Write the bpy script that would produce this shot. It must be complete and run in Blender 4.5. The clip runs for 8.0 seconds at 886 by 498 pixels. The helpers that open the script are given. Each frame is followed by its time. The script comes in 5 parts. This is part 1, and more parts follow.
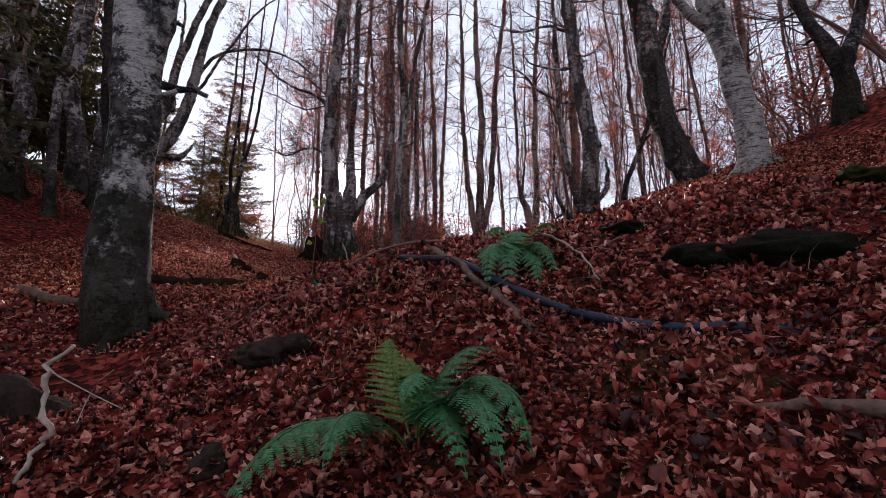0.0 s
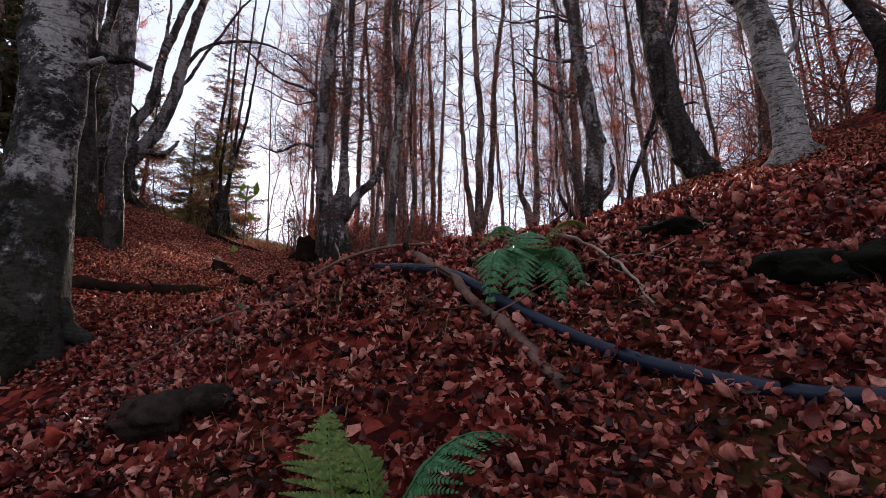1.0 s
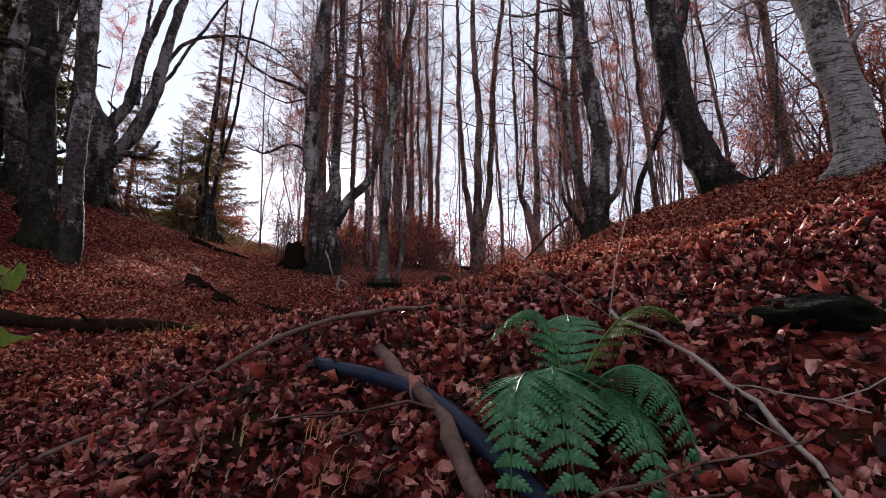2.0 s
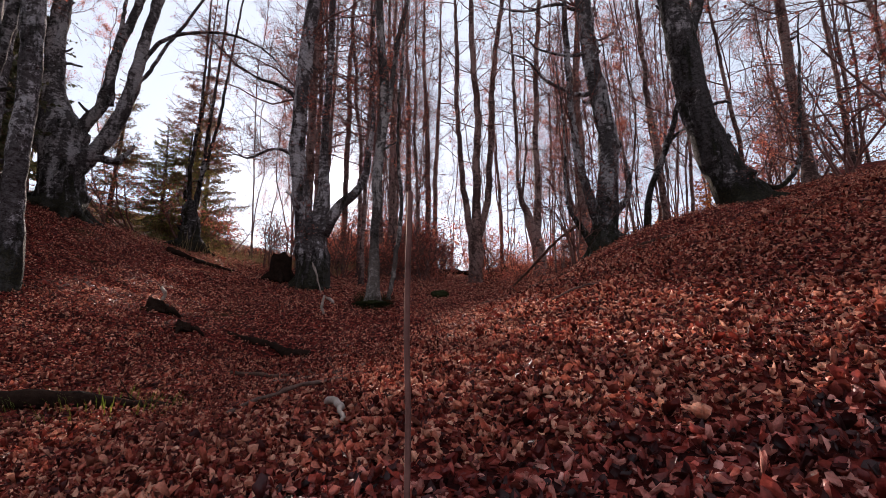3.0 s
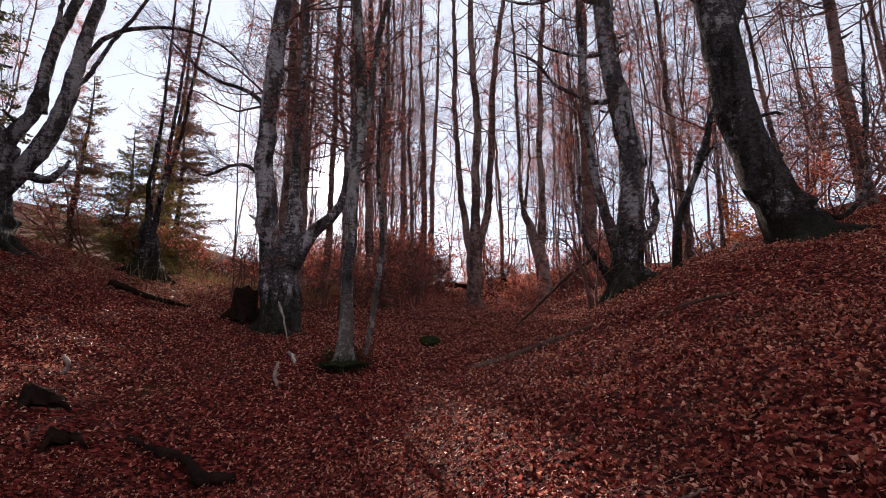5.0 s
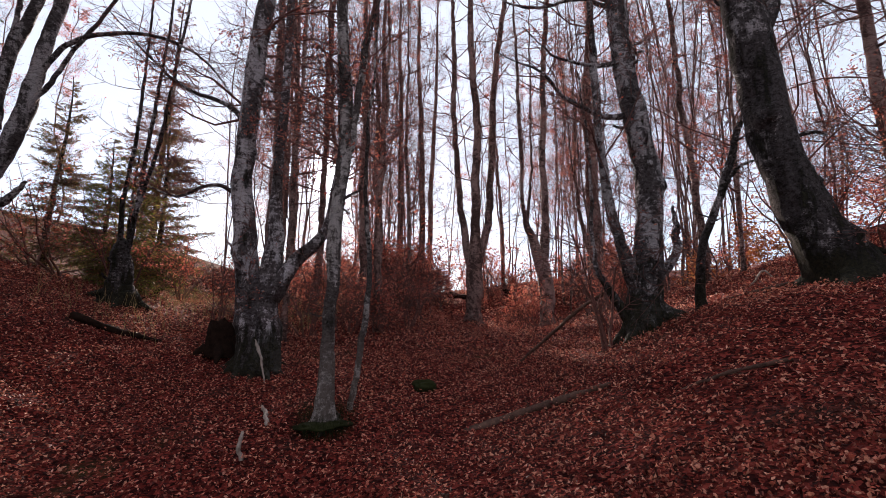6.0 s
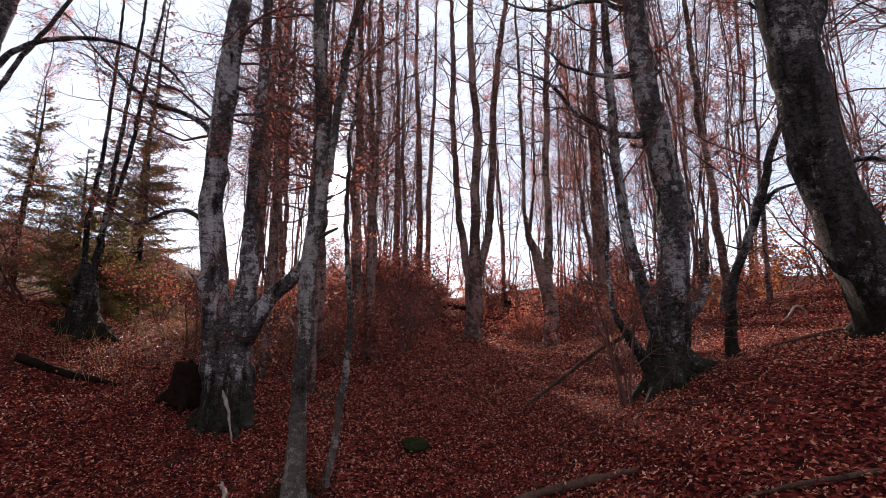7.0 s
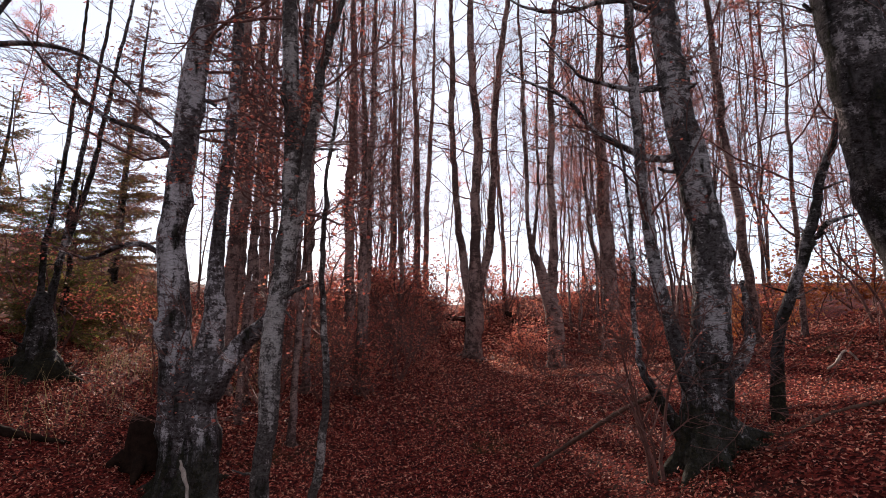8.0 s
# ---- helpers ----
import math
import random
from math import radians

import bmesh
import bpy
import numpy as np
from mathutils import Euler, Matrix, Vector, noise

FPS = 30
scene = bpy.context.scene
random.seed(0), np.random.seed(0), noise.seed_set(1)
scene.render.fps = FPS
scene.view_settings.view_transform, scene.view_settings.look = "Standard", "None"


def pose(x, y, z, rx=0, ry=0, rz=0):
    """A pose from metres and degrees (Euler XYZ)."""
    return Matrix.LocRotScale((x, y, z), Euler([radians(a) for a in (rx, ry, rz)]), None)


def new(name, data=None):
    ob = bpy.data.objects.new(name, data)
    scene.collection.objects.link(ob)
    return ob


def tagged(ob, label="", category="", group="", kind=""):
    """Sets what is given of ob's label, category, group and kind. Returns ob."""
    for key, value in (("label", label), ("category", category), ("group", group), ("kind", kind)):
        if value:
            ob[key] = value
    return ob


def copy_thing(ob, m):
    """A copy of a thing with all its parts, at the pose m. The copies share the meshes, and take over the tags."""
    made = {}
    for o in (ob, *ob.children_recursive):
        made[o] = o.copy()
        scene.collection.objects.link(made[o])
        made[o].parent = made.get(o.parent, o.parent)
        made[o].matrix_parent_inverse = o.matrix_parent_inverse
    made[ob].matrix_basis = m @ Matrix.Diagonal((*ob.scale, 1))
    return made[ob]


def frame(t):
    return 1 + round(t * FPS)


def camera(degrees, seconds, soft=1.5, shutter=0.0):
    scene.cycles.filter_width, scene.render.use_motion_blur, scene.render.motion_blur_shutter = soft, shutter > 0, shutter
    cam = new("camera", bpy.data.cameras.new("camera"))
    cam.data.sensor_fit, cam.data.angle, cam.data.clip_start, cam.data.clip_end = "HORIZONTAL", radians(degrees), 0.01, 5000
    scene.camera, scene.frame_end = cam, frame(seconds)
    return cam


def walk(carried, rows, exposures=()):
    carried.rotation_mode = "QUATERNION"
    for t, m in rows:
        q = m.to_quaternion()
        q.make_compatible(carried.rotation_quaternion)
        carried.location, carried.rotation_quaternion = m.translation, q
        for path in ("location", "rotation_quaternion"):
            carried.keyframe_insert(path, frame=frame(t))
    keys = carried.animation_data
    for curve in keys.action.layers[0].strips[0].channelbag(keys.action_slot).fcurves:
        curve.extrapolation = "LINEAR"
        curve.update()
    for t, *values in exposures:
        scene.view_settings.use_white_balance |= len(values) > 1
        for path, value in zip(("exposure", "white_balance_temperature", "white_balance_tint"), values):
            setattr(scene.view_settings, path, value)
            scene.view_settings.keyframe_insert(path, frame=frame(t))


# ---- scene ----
cam = camera(85.0, 8.0, soft=0.7)
EYE, TILT, LEAN = 1.0, 10.0, 0.0
ROWS = [
    (0.0, 0.0000, 0.0000, 0.0000, 0.000, 0.000, -0.000),
    (0.5, 0.0249, 0.2863, -0.0073, -0.036, -0.030, 0.025),
    (1.0, 0.0444, 0.6043, 0.0263, -0.107, -0.062, 0.078),
    (1.5, 0.0668, 0.9512, 0.1168, -0.202, -0.149, 0.081),
    (3.0, 0.1502, 2.2145, 0.5324, -0.448, -0.234, 0.186),
    (3.5, 0.2137, 2.6459, 0.6887, -0.439, -0.212, 0.085),
    (4.0, 0.2660, 3.0972, 0.8627, -0.458, -0.286, 0.076),
    (4.5, 0.3063, 3.5641, 1.0333, -0.470, -0.249, 0.046),
    (6.0, 0.4098, 5.0377, 1.8213, -0.488, -0.209, -0.044),
    (6.5, 0.4632, 5.5695, 2.1295, -0.520, -0.318, -0.095),
    (7.0, 0.4996, 6.1220, 2.4290, -0.523, -0.371, -0.144),
    (7.5, 0.5129, 6.6853, 2.7315, -0.591, -0.437, -0.154),
    (8.0, 0.5341, 7.2672, 3.0441, -0.631, -0.615, -0.187),
]
walk(cam, [(t, pose(0, 0, EYE, TILT, LEAN, 0) @ pose(x, y, z, 90 + pitch, roll, yaw)) for t, x, y, z, yaw, pitch, roll in ROWS], exposures=[(0.0, 1.10, 6500, 18), (1.5, 1.06, 6500, 18), (4.5, 1.06, 6500, 18), (6.0, 1.16, 6500, 18), (8.0, 1.24, 6500, 18)])

# ---- light ----
SUN_EL, SUN_AZ = 17.5, -13.0
sun_way = Vector((math.sin(radians(SUN_AZ)) * math.cos(radians(SUN_EL)), math.cos(radians(SUN_AZ)) * math.cos(radians(SUN_EL)), math.sin(radians(SUN_EL))))
world = bpy.data.worlds.new("autumn_sky")
scene.world = world
world.use_nodes = True
wn, wl = world.node_tree.nodes, world.node_tree.links
wn.clear()
sky = wn.new("ShaderNodeTexSky")
sky.sky_type, sky.sun_disc = "NISHITA", False
sky.sun_elevation, sky.sun_rotation = radians(SUN_EL), radians(SUN_AZ)
sky.air_density, sky.dust_density, sky.ozone_density, sky.altitude = 1.0, 0.6, 1.2, 1200
# thin high haze whitens the sky and brightens round the sun; the tight spot paints in its disc and glare
haze_at = wn.new("ShaderNodeTexCoord")
toward = wn.new("ShaderNodeVectorMath")
toward.operation = "DOT_PRODUCT"
toward.inputs[1].default_value = sun_way
near_sun = wn.new("ShaderNodeMath")
near_sun.operation, near_sun.use_clamp = "MAXIMUM", False
near_sun.inputs[1].default_value = 0.0
wide = wn.new("ShaderNodeMath")
wide.operation = "POWER"
wide.inputs[1].default_value = 6.0
tight = wn.new("ShaderNodeMath")
tight.operation = "POWER"
tight.inputs[1].default_value = 3000.0
tight_gain = wn.new("ShaderNodeMath")
tight_gain.operation = "MULTIPLY_ADD"
tight_gain.inputs[1].default_value = 90.0
base_haze = wn.new("ShaderNodeMath")
base_haze.operation = "MULTIPLY_ADD"
base_haze.inputs[1].default_value, base_haze.inputs[2].default_value = 0.2, 1.55
haze_colour = wn.new("ShaderNodeVectorMath")
haze_colour.operation = "SCALE"
haze_colour.inputs[0].default_value = (0.92, 1.0, 1.08)
both = wn.new("ShaderNodeVectorMath")
both.operation = "ADD"
sky_gain = wn.new("ShaderNodeVectorMath")
sky_gain.operation = "SCALE"
sky_gain.inputs["Scale"].default_value = 0.14
bg = wn.new("ShaderNodeBackground")
bg.inputs["Strength"].default_value = 0.22
wout = wn.new("ShaderNodeOutputWorld")
wl.new(haze_at.outputs["Generated"], toward.inputs[0])
wl.new(toward.outputs["Value"], near_sun.inputs[0])
wl.new(near_sun.outputs[0], wide.inputs[0])
wl.new(near_sun.outputs[0], tight.inputs[0])
wl.new(wide.outputs[0], base_haze.inputs[0])
wl.new(tight.outputs[0], tight_gain.inputs[0])
wl.new(base_haze.outputs[0], tight_gain.inputs[2])
wl.new(tight_gain.outputs[0], haze_colour.inputs["Scale"])
wl.new(sky.outputs[0], sky_gain.inputs[0])
wl.new(sky_gain.outputs[0], both.inputs[0])
wl.new(haze_colour.outputs[0], both.inputs[1])
wl.new(both.outputs[0], bg.inputs["Color"])
wl.new(bg.outputs[0], wout.inputs[0])

sun = new("sun", bpy.data.lights.new("sun", "SUN"))
sun.data.energy, sun.data.angle, sun.data.color = 5.0, radians(0.9), (1.0, 0.86, 0.72)
sun.rotation_mode = "QUATERNION"
sun.rotation_quaternion = sun_way.to_track_quat("Z", "Y")
sun.location = sun_way * 60

# ---- materials ----
class Nodes:
    def __init__(self, name):
        self.mat = bpy.data.materials.new(name)
        self.mat.use_nodes = True
        self.t = self.mat.node_tree
        self.t.nodes.clear()
        self.out = self.t.nodes.new("ShaderNodeOutputMaterial")

    def n(self, kind, **ins):
        node = self.t.nodes.new("ShaderNode" + kind)
        for key, value in ins.items():
            key = key.replace("_", " ")
            if isinstance(value, bpy.types.NodeSocket):
                self.t.links.new(value, node.inputs[key])
            else:
                node.inputs[key].default_value = value
        return node

    def math(self, op, a, b=0.0, c=0.0):
        node = self.t.nodes.new("ShaderNodeMath")
        node.operation = op
        for i, v in enumerate((a, b, c)):
            if isinstance(v, bpy.types.NodeSocket):
                self.t.links.new(v, node.inputs[i])
            else:
                node.inputs[i].default_value = v
        return node.outputs[0]

    def ramp(self, fac, stops, mode="LINEAR"):
        node = self.t.nodes.new("ShaderNodeValToRGB")
        node.color_ramp.interpolation = mode
        els = node.color_ramp.elements
        while len(els) < len(stops):
            els.new(0.5)
        for e, (p, c) in zip(els, stops):
            e.position, e.color = p, (*c, 1.0) if len(c) == 3 else c
        self.t.links.new(fac, node.inputs[0])
        return node.outputs[0]

    def mix(self, fac, a, b, mode="MIX"):
        node = self.t.nodes.new("ShaderNodeMix")
        node.data_type, node.blend_type = "RGBA", mode
        for i, v in ((0, fac), (6, a), (7, b)):
            if isinstance(v, bpy.types.NodeSocket):
                self.t.links.new(v, node.inputs[i])
            else:
                node.inputs[i].default_value = (*v, 1.0) if isinstance(v, tuple) else v
        return node.outputs[2]

    def coords(self, scale=(1, 1, 1), which="Object"):
        c = self.t.nodes.new("ShaderNodeTexCoord")
        m = self.t.nodes.new("ShaderNodeMapping")
        m.inputs["Scale"].default_value = scale
        self.t.links.new(c.outputs[which], m.inputs["Vector"])
        return m.outputs[0]

    def noise(self, vec, scale, detail=4.0, rough=0.55):
        return self.n("TexNoise", Vector=vec, Scale=scale, Detail=detail, Roughness=rough).outputs["Fac"]

    def bump(self, height, strength, distance):
        return self.n("Bump", Height=height, Strength=strength, Distance=distance).outputs[0]

    def done(self, colour, rough, normal=None, spec=0.4, lit=None):
        p = self.n("BsdfPrincipled", Roughness=rough)
        if isinstance(colour, tuple):
            p.inputs["Base Color"].default_value = (*colour, 1.0)
        else:
            self.t.links.new(colour, p.inputs["Base Color"])
        p.inputs["Specular IOR Level"].default_value = spec
        if normal is not None:
            self.t.links.new(normal, p.inputs["Normal"])
        last = p.outputs[0]
        if lit is not None:
            tr = self.t.nodes.new("ShaderNodeBsdfTranslucent")
            if isinstance(colour, tuple):
                tr.inputs[0].default_value = (*colour, 1.0)
            else:
                self.t.links.new(colour, tr.inputs[0])
            ms = self.n("MixShader", Fac=lit)
            self.t.links.new(last, ms.inputs[1])
            self.t.links.new(tr.outputs[0], ms.inputs[2])
            last = ms.outputs[0]
        self.t.links.new(last, self.out.inputs[0])
        return self.mat


def piece_random(k):
    """A number for each loose piece: by island and by object."""
    g = k.t.nodes.new("ShaderNodeNewGeometry").outputs["Random Per Island"]
    o = k.t.nodes.new("ShaderNodeObjectInfo").outputs["Random"]
    return k.math("FRACT", k.math("ADD", g, o))


def litter_material():
    k = Nodes("leaf_mould")
    v = k.coords()
    cells = k.n("TexVoronoi", Vector=v, Scale=27.0, Randomness=1.0)
    wob = k.noise(v, 60.0, 3.0)
    tone = k.n("SeparateColor", Color=cells.outputs["Color"]).outputs[0]
    tone = k.math("ADD", k.math("MULTIPLY", tone, 0.75), k.math("MULTIPLY", wob, 0.25))
    # mould tones kept dark so bare ground reads as shadow between the leaves
    leafy = k.ramp(tone, [(0.0, (0.005, 0.001, 0.001)), (0.4, (0.035, 0.005, 0.004)), (0.7, (0.13, 0.018, 0.013)), (0.92, (0.27, 0.05, 0.036)), (1.0, (0.4, 0.15, 0.12))])
    patch = k.noise(v, 0.9, 5.0)
    soil = k.ramp(patch, [(0.30, (1, 1, 1)), (0.42, (0, 0, 0))])
    colour = k.mix(k.math("MULTIPLY", k.n("SeparateColor", Color=soil).outputs[0], 0.6), leafy, (0.03, 0.02, 0.015))
    green = k.ramp(k.noise(v, 0.55, 6.0, 0.65), [(0.60, (0, 0, 0)), (0.72, (1, 1, 1))])
    colour = k.mix(k.math("MULTIPLY", k.n("SeparateColor", Color=green).outputs[0], 0.5), colour, (0.05, 0.055, 0.018))
    height = k.math("ADD", k.math("MULTIPLY", cells.outputs["Distance"], 0.7), k.math("MULTIPLY", wob, 0.4))
    return k.done(colour, 0.95, k.bump(height, 1.0, 0.03), 0.06)


def leaf_material(name, stops, lit, gloss=0.5, shine=0.32):
    k = Nodes(name)
    r = piece_random(k)
    v = k.coords()
    blot = k.noise(v, 55.0, 3.0)
    colour = k.ramp(k.math("ADD", k.math("MULTIPLY", r, 0.86), k.math("MULTIPLY", blot, 0.14)), stops)
    fleck = k.ramp(k.noise(v, 140.0, 2.0), [(0.3, (0.62, 0.6, 0.58)), (0.6, (1, 1, 1))])
    colour = k.mix(1.0, colour, fleck, "MULTIPLY")
    return k.done(colour, gloss, k.bump(k.noise(v, 90.0, 2.0), 0.35, 0.004), shine, lit)


def bark_material(name, pale, dark, cover, scale=1.0, moss=0.25, streak=0.5, seed=0.0, foot=0.0, soft=0.03, bare=0.0, drawn=0.3):
    """Beech bark: grey with pale lichen plates, dark algae and green moss. cover: how much of it is pale."""
    k = Nodes(name)
    c = k.t.nodes.new("ShaderNodeTexCoord")
    shift = k.t.nodes.new("ShaderNodeVectorMath")
    shift.operation = "ADD"
    shift.inputs[1].default_value = (seed, seed * 1.7, seed * 0.6)
    k.t.links.new(c.outputs["Object"], shift.inputs[0])
    v = shift.outputs[0]
    flat = k.n("Mapping", Vector=v, Scale=(1.0, 1.0, 1.5)).outputs[0]
    tall = k.n("Mapping", Vector=v, Scale=(1.0, 1.0, drawn)).outputs[0]
    twist = k.n("TexNoise", Vector=v, Scale=3.0 * scale, Detail=3.0)
    bend = k.t.nodes.new("ShaderNodeVectorMath")
    bend.operation = "MULTIPLY_ADD"
    bend.inputs[1].default_value = (0.16 / scale, 0.16 / scale, 0.10 / scale)
    k.t.links.new(twist.outputs["Color"], bend.inputs[0])
    k.t.links.new(flat, bend.inputs[2])
    flat = bend.outputs[0]
    big = k.noise(tall, 2.2 * scale, 4.0, 0.55)
    plates = k.noise(flat, 4.6 * scale, 10.0, 0.74)
    fine = k.noise(flat, 34.0 * scale, 6.0, 0.72)
    ridge = k.noise(tall, 26.0 * scale, 4.0, 0.6)
    mask = k.math("ADD", k.math("MULTIPLY", big, 0.34), k.math("ADD", k.math("MULTIPLY", plates, 0.38), k.math("ADD", k.math("MULTIPLY", ridge, 0.10), k.math("MULTIPLY", fine, 0.18))))
    mask = k.math("MULTIPLY_ADD", k.math("SUBTRACT", mask, 0.5), 1.9, 0.5)
    edge = 0.5 + 0.16 * (0.5 - cover)
    lichen = k.n("SeparateColor", Color=k.ramp(mask, [(edge - soft, (0, 0, 0)), (edge, (0.4, 0.4, 0.4)), (edge + 2.2 * soft, (1, 1, 1))])).outputs[0]
    # dark scars that run across the stem, and small pale lichen discs
    scar = k.noise(k.n("Mapping", Vector=flat, Scale=(1.0, 1.0, 6.5)).outputs[0], 5.0 * scale, 7.0, 0.68)
    dash = k.n("SeparateColor", Color=k.ramp(scar, [(0.40, (0, 0, 0)), (0.47, (1, 1, 1))])).outputs[0]
    cells = k.n("TexVoronoi", Vector=flat, Scale=17.0 * scale, Randomness=1.0)
    disc = k.n("SeparateColor", Color=k.ramp(k.math("ADD", cells.outputs["Distance"], k.math("MULTIPLY", k.noise(v, 6.0 * scale, 3.0), 0.9)), [(0.42, (1, 1, 1)), (0.49, (0, 0, 0))])).outputs[0]
    mid = tuple((a * 0.32 + b * 0.68) for a, b in zip(pale, dark))
    wear = k.noise(flat, 10.0 * scale, 6.0, 0.7)
    under = k.mix(k.ramp(k.math("ADD", k.math("MULTIPLY", wear, 0.6), k.math("MULTIPLY", fine, 0.4)), [(0.42, (0, 0, 0)), (0.68, (1, 1, 1))]), dark, mid)
    under = k.mix(k.math("MULTIPLY", disc, 0.6), under, pale)
    top = k.mix(k.ramp(k.math("ADD", k.math("MULTIPLY", wear, 0.4), k.math("MULTIPLY", fine, 0.6)), [(0.36, (0, 0, 0)), (0.56, (1, 1, 1))]), mid, pale)
    top = k.mix(k.math("MULTIPLY", k.math("SUBTRACT", 1.0, dash), streak), top, dark)
    colour = k.mix(lichen, under, top)
    if bare:
        # the lowest stretch has lost its lichen and is smooth and tan
        low = k.math("ADD", k.n("SeparateXYZ", Vector=c.outputs["Object"]).outputs[2], k.math("MULTIPLY", big, 0.9))
        worn = k.n("SeparateColor", Color=k.ramp(k.math("DIVIDE", low, bare), [(0.75, (1, 1, 1)), (1.0, (0, 0, 0))])).outputs[0]
        colour = k.mix(k.math("MULTIPLY", worn, 0.3), colour, k.mix(k.math("ADD", k.math("MULTIPLY", ridge, 0.6), k.math("MULTIPLY", fine, 0.4)), (0.06, 0.042, 0.033), (0.40, 0.31, 0.26)))
    medge = 0.5 + 0.22 * (0.5 - moss)
    grown = k.math("ADD", k.math("MULTIPLY", k.noise(tall, 3.4 * scale, 8.0, 0.72), 0.85), k.math("MULTIPLY", fine, 0.15))
    if foot:
        # moss climbs the foot of the trunk
        up = k.n("SeparateXYZ", Vector=c.outputs["Object"]).outputs[2]
        grown = k.math("ADD", grown, k.math("MULTIPLY", k.math("SUBTRACT", 1.0, k.math("MINIMUM", k.math("MAXIMUM", k.math("DIVIDE", up, foot), 0.0), 1.0)), 0.21))
    mossy = k.n("SeparateColor", Color=k.ramp(grown, [(medge - 0.02, (0, 0, 0)), (medge + 0.05, (1, 1, 1))])).outputs[0]
    mosscol = k.mix(k.ramp(k.noise(v, 30.0, 5.0, 0.7), [(0.35, (0, 0, 0)), (0.7, (1, 1, 1))]), (0.003, 0.003, 0.002), (0.036, 0.030, 0.014))
    colour = k.mix(k.math("MULTIPLY", mossy, 0.92), colour, mosscol)
    height = k.math("ADD", k.math("ADD", k.math("MULTIPLY", plates, 0.6), k.math("MULTIPLY", fine, 0.35)), k.math("ADD", k.math("MULTIPLY", ridge, 0.4), k.math("MULTIPLY", mossy, k.math("ADD", k.noise(v, 14.0, 4.0, 0.6), 0.3))))
    return k.done(colour, 0.9, k.bump(height, 1.0, 0.045), 0.15)


def plain_rough(name, a, b, scale, rough, depth=0.01, spec=0.3, stretch=(1, 1, 1)):
    k = Nodes(name)
    v = k.coords(stretch)
    f = k.noise(v, scale, 6.0, 0.65)
    g = k.noise(v, scale * 6, 4.0, 0.6)
    m = k.math("ADD", k.math("MULTIPLY", f, 0.65), k.math("MULTIPLY", g, 0.35))
    colour = k.ramp(m, [(0.32, a), (0.66, b)])
    return k.done(colour, rough, k.bump(m, 0.8, depth), spec)


M_LITTER = litter_material()
FALLEN = [(0.0, (0.006, 0.001, 0.001)), (0.22, (0.045, 0.006, 0.006)), (0.38, (0.20, 0.027, 0.022)), (0.5, (0.14, 0.032, 0.023)), (0.64, (0.46, 0.085, 0.062)), (0.8, (0.56, 0.20, 0.155)), (0.92, (0.74, 0.33, 0.27)), (1.0, (0.88, 0.62, 0.55))]
M_LEAF = leaf_material("fallen_beech_leaf", FALLEN, 0.2, 0.5, 0.32)
# brighter, more orange leaf tones for the carpet from y 3.2 on
M_LEAF_UP = leaf_material("brighter_orange_leaf", [(0.0, (0.012, 0.002, 0.002)), (0.22, (0.09, 0.012, 0.009)), (0.4, (0.31, 0.048, 0.033)), (0.52, (0.22, 0.070, 0.046)), (0.66, (0.60, 0.15, 0.095)), (0.8, (0.68, 0.30, 0.20)), (0.92, (0.82, 0.40, 0.27)), (1.0, (0.88, 0.62, 0.50))], 0.3, 0.55, 0.25)
M_HANGING = leaf_material("russet_leaf_on_twig", [(0.0, (0.26, 0.05, 0.04)), (0.4, (0.50, 0.12, 0.085)), (0.75, (0.64, 0.21, 0.14)), (1.0, (0.68, 0.32, 0.18))], 0.55, 0.55)
M_ORANGE = leaf_material("orange_leaf_on_twig", [(0.0, (0.26, 0.06, 0.025)), (0.4, (0.46, 0.13, 0.045)), (0.75, (0.58, 0.22, 0.07)), (1.0, (0.62, 0.34, 0.12))], 0.5, 0.55)
M_GREENLEAF = leaf_material("yellow_green_leaf", [(0.0, (0.16, 0.22, 0.025)), (0.6, (0.24, 0.31, 0.035)), (1.0, (0.38, 0.36, 0.06))], 0.5, 0.5)
M_NEEDLE = leaf_material("conifer_needles", [(0.0, (0.04, 0.042, 0.018)), (0.35, (0.10, 0.095, 0.035)), (0.55, (0.20, 0.15, 0.055)), (0.75, (0.28, 0.14, 0.08)), (1.0, (0.38, 0.18, 0.11))], 0.5, 0.6)
M_GREENNEEDLE = leaf_material("young_conifer_needles", [(0.0, (0.05, 0.06, 0.02)), (0.4, (0.13, 0.14, 0.036)), (0.7, (0.30, 0.26, 0.06)), (1.0, (0.36, 0.17, 0.09))], 0.55, 0.6)
M_RUSTNEEDLE = leaf_material("rusty_conifer_needles", [(0.0, (0.06, 0.04, 0.025)), (0.5, (0.22, 0.11, 0.08)), (1.0, (0.40, 0.18, 0.13))], 0.5, 0.6)
# needles coloured darker for the firs in the far bank's shade
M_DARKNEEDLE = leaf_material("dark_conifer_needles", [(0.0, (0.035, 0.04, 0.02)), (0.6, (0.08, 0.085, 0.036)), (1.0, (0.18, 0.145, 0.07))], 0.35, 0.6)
M_FERN = leaf_material("fern_green", [(0.0, (0.030, 0.115, 0.046)), (0.5, (0.052, 0.18, 0.070)), (1.0, (0.095, 0.26, 0.105))], 0.25, 0.45)
M_FERNYELLOW = leaf_material("fern_yellowing", [(0.0, (0.06, 0.12, 0.02)), (0.5, (0.11, 0.17, 0.03)), (1.0, (0.2, 0.22, 0.05))], 0.3, 0.5)
M_BARK = bark_material("beech_bark", (0.50, 0.44, 0.44), (0.020, 0.010, 0.009), 0.26, 1.5, 0.15, 0.4, foot=1.0, soft=0.02)
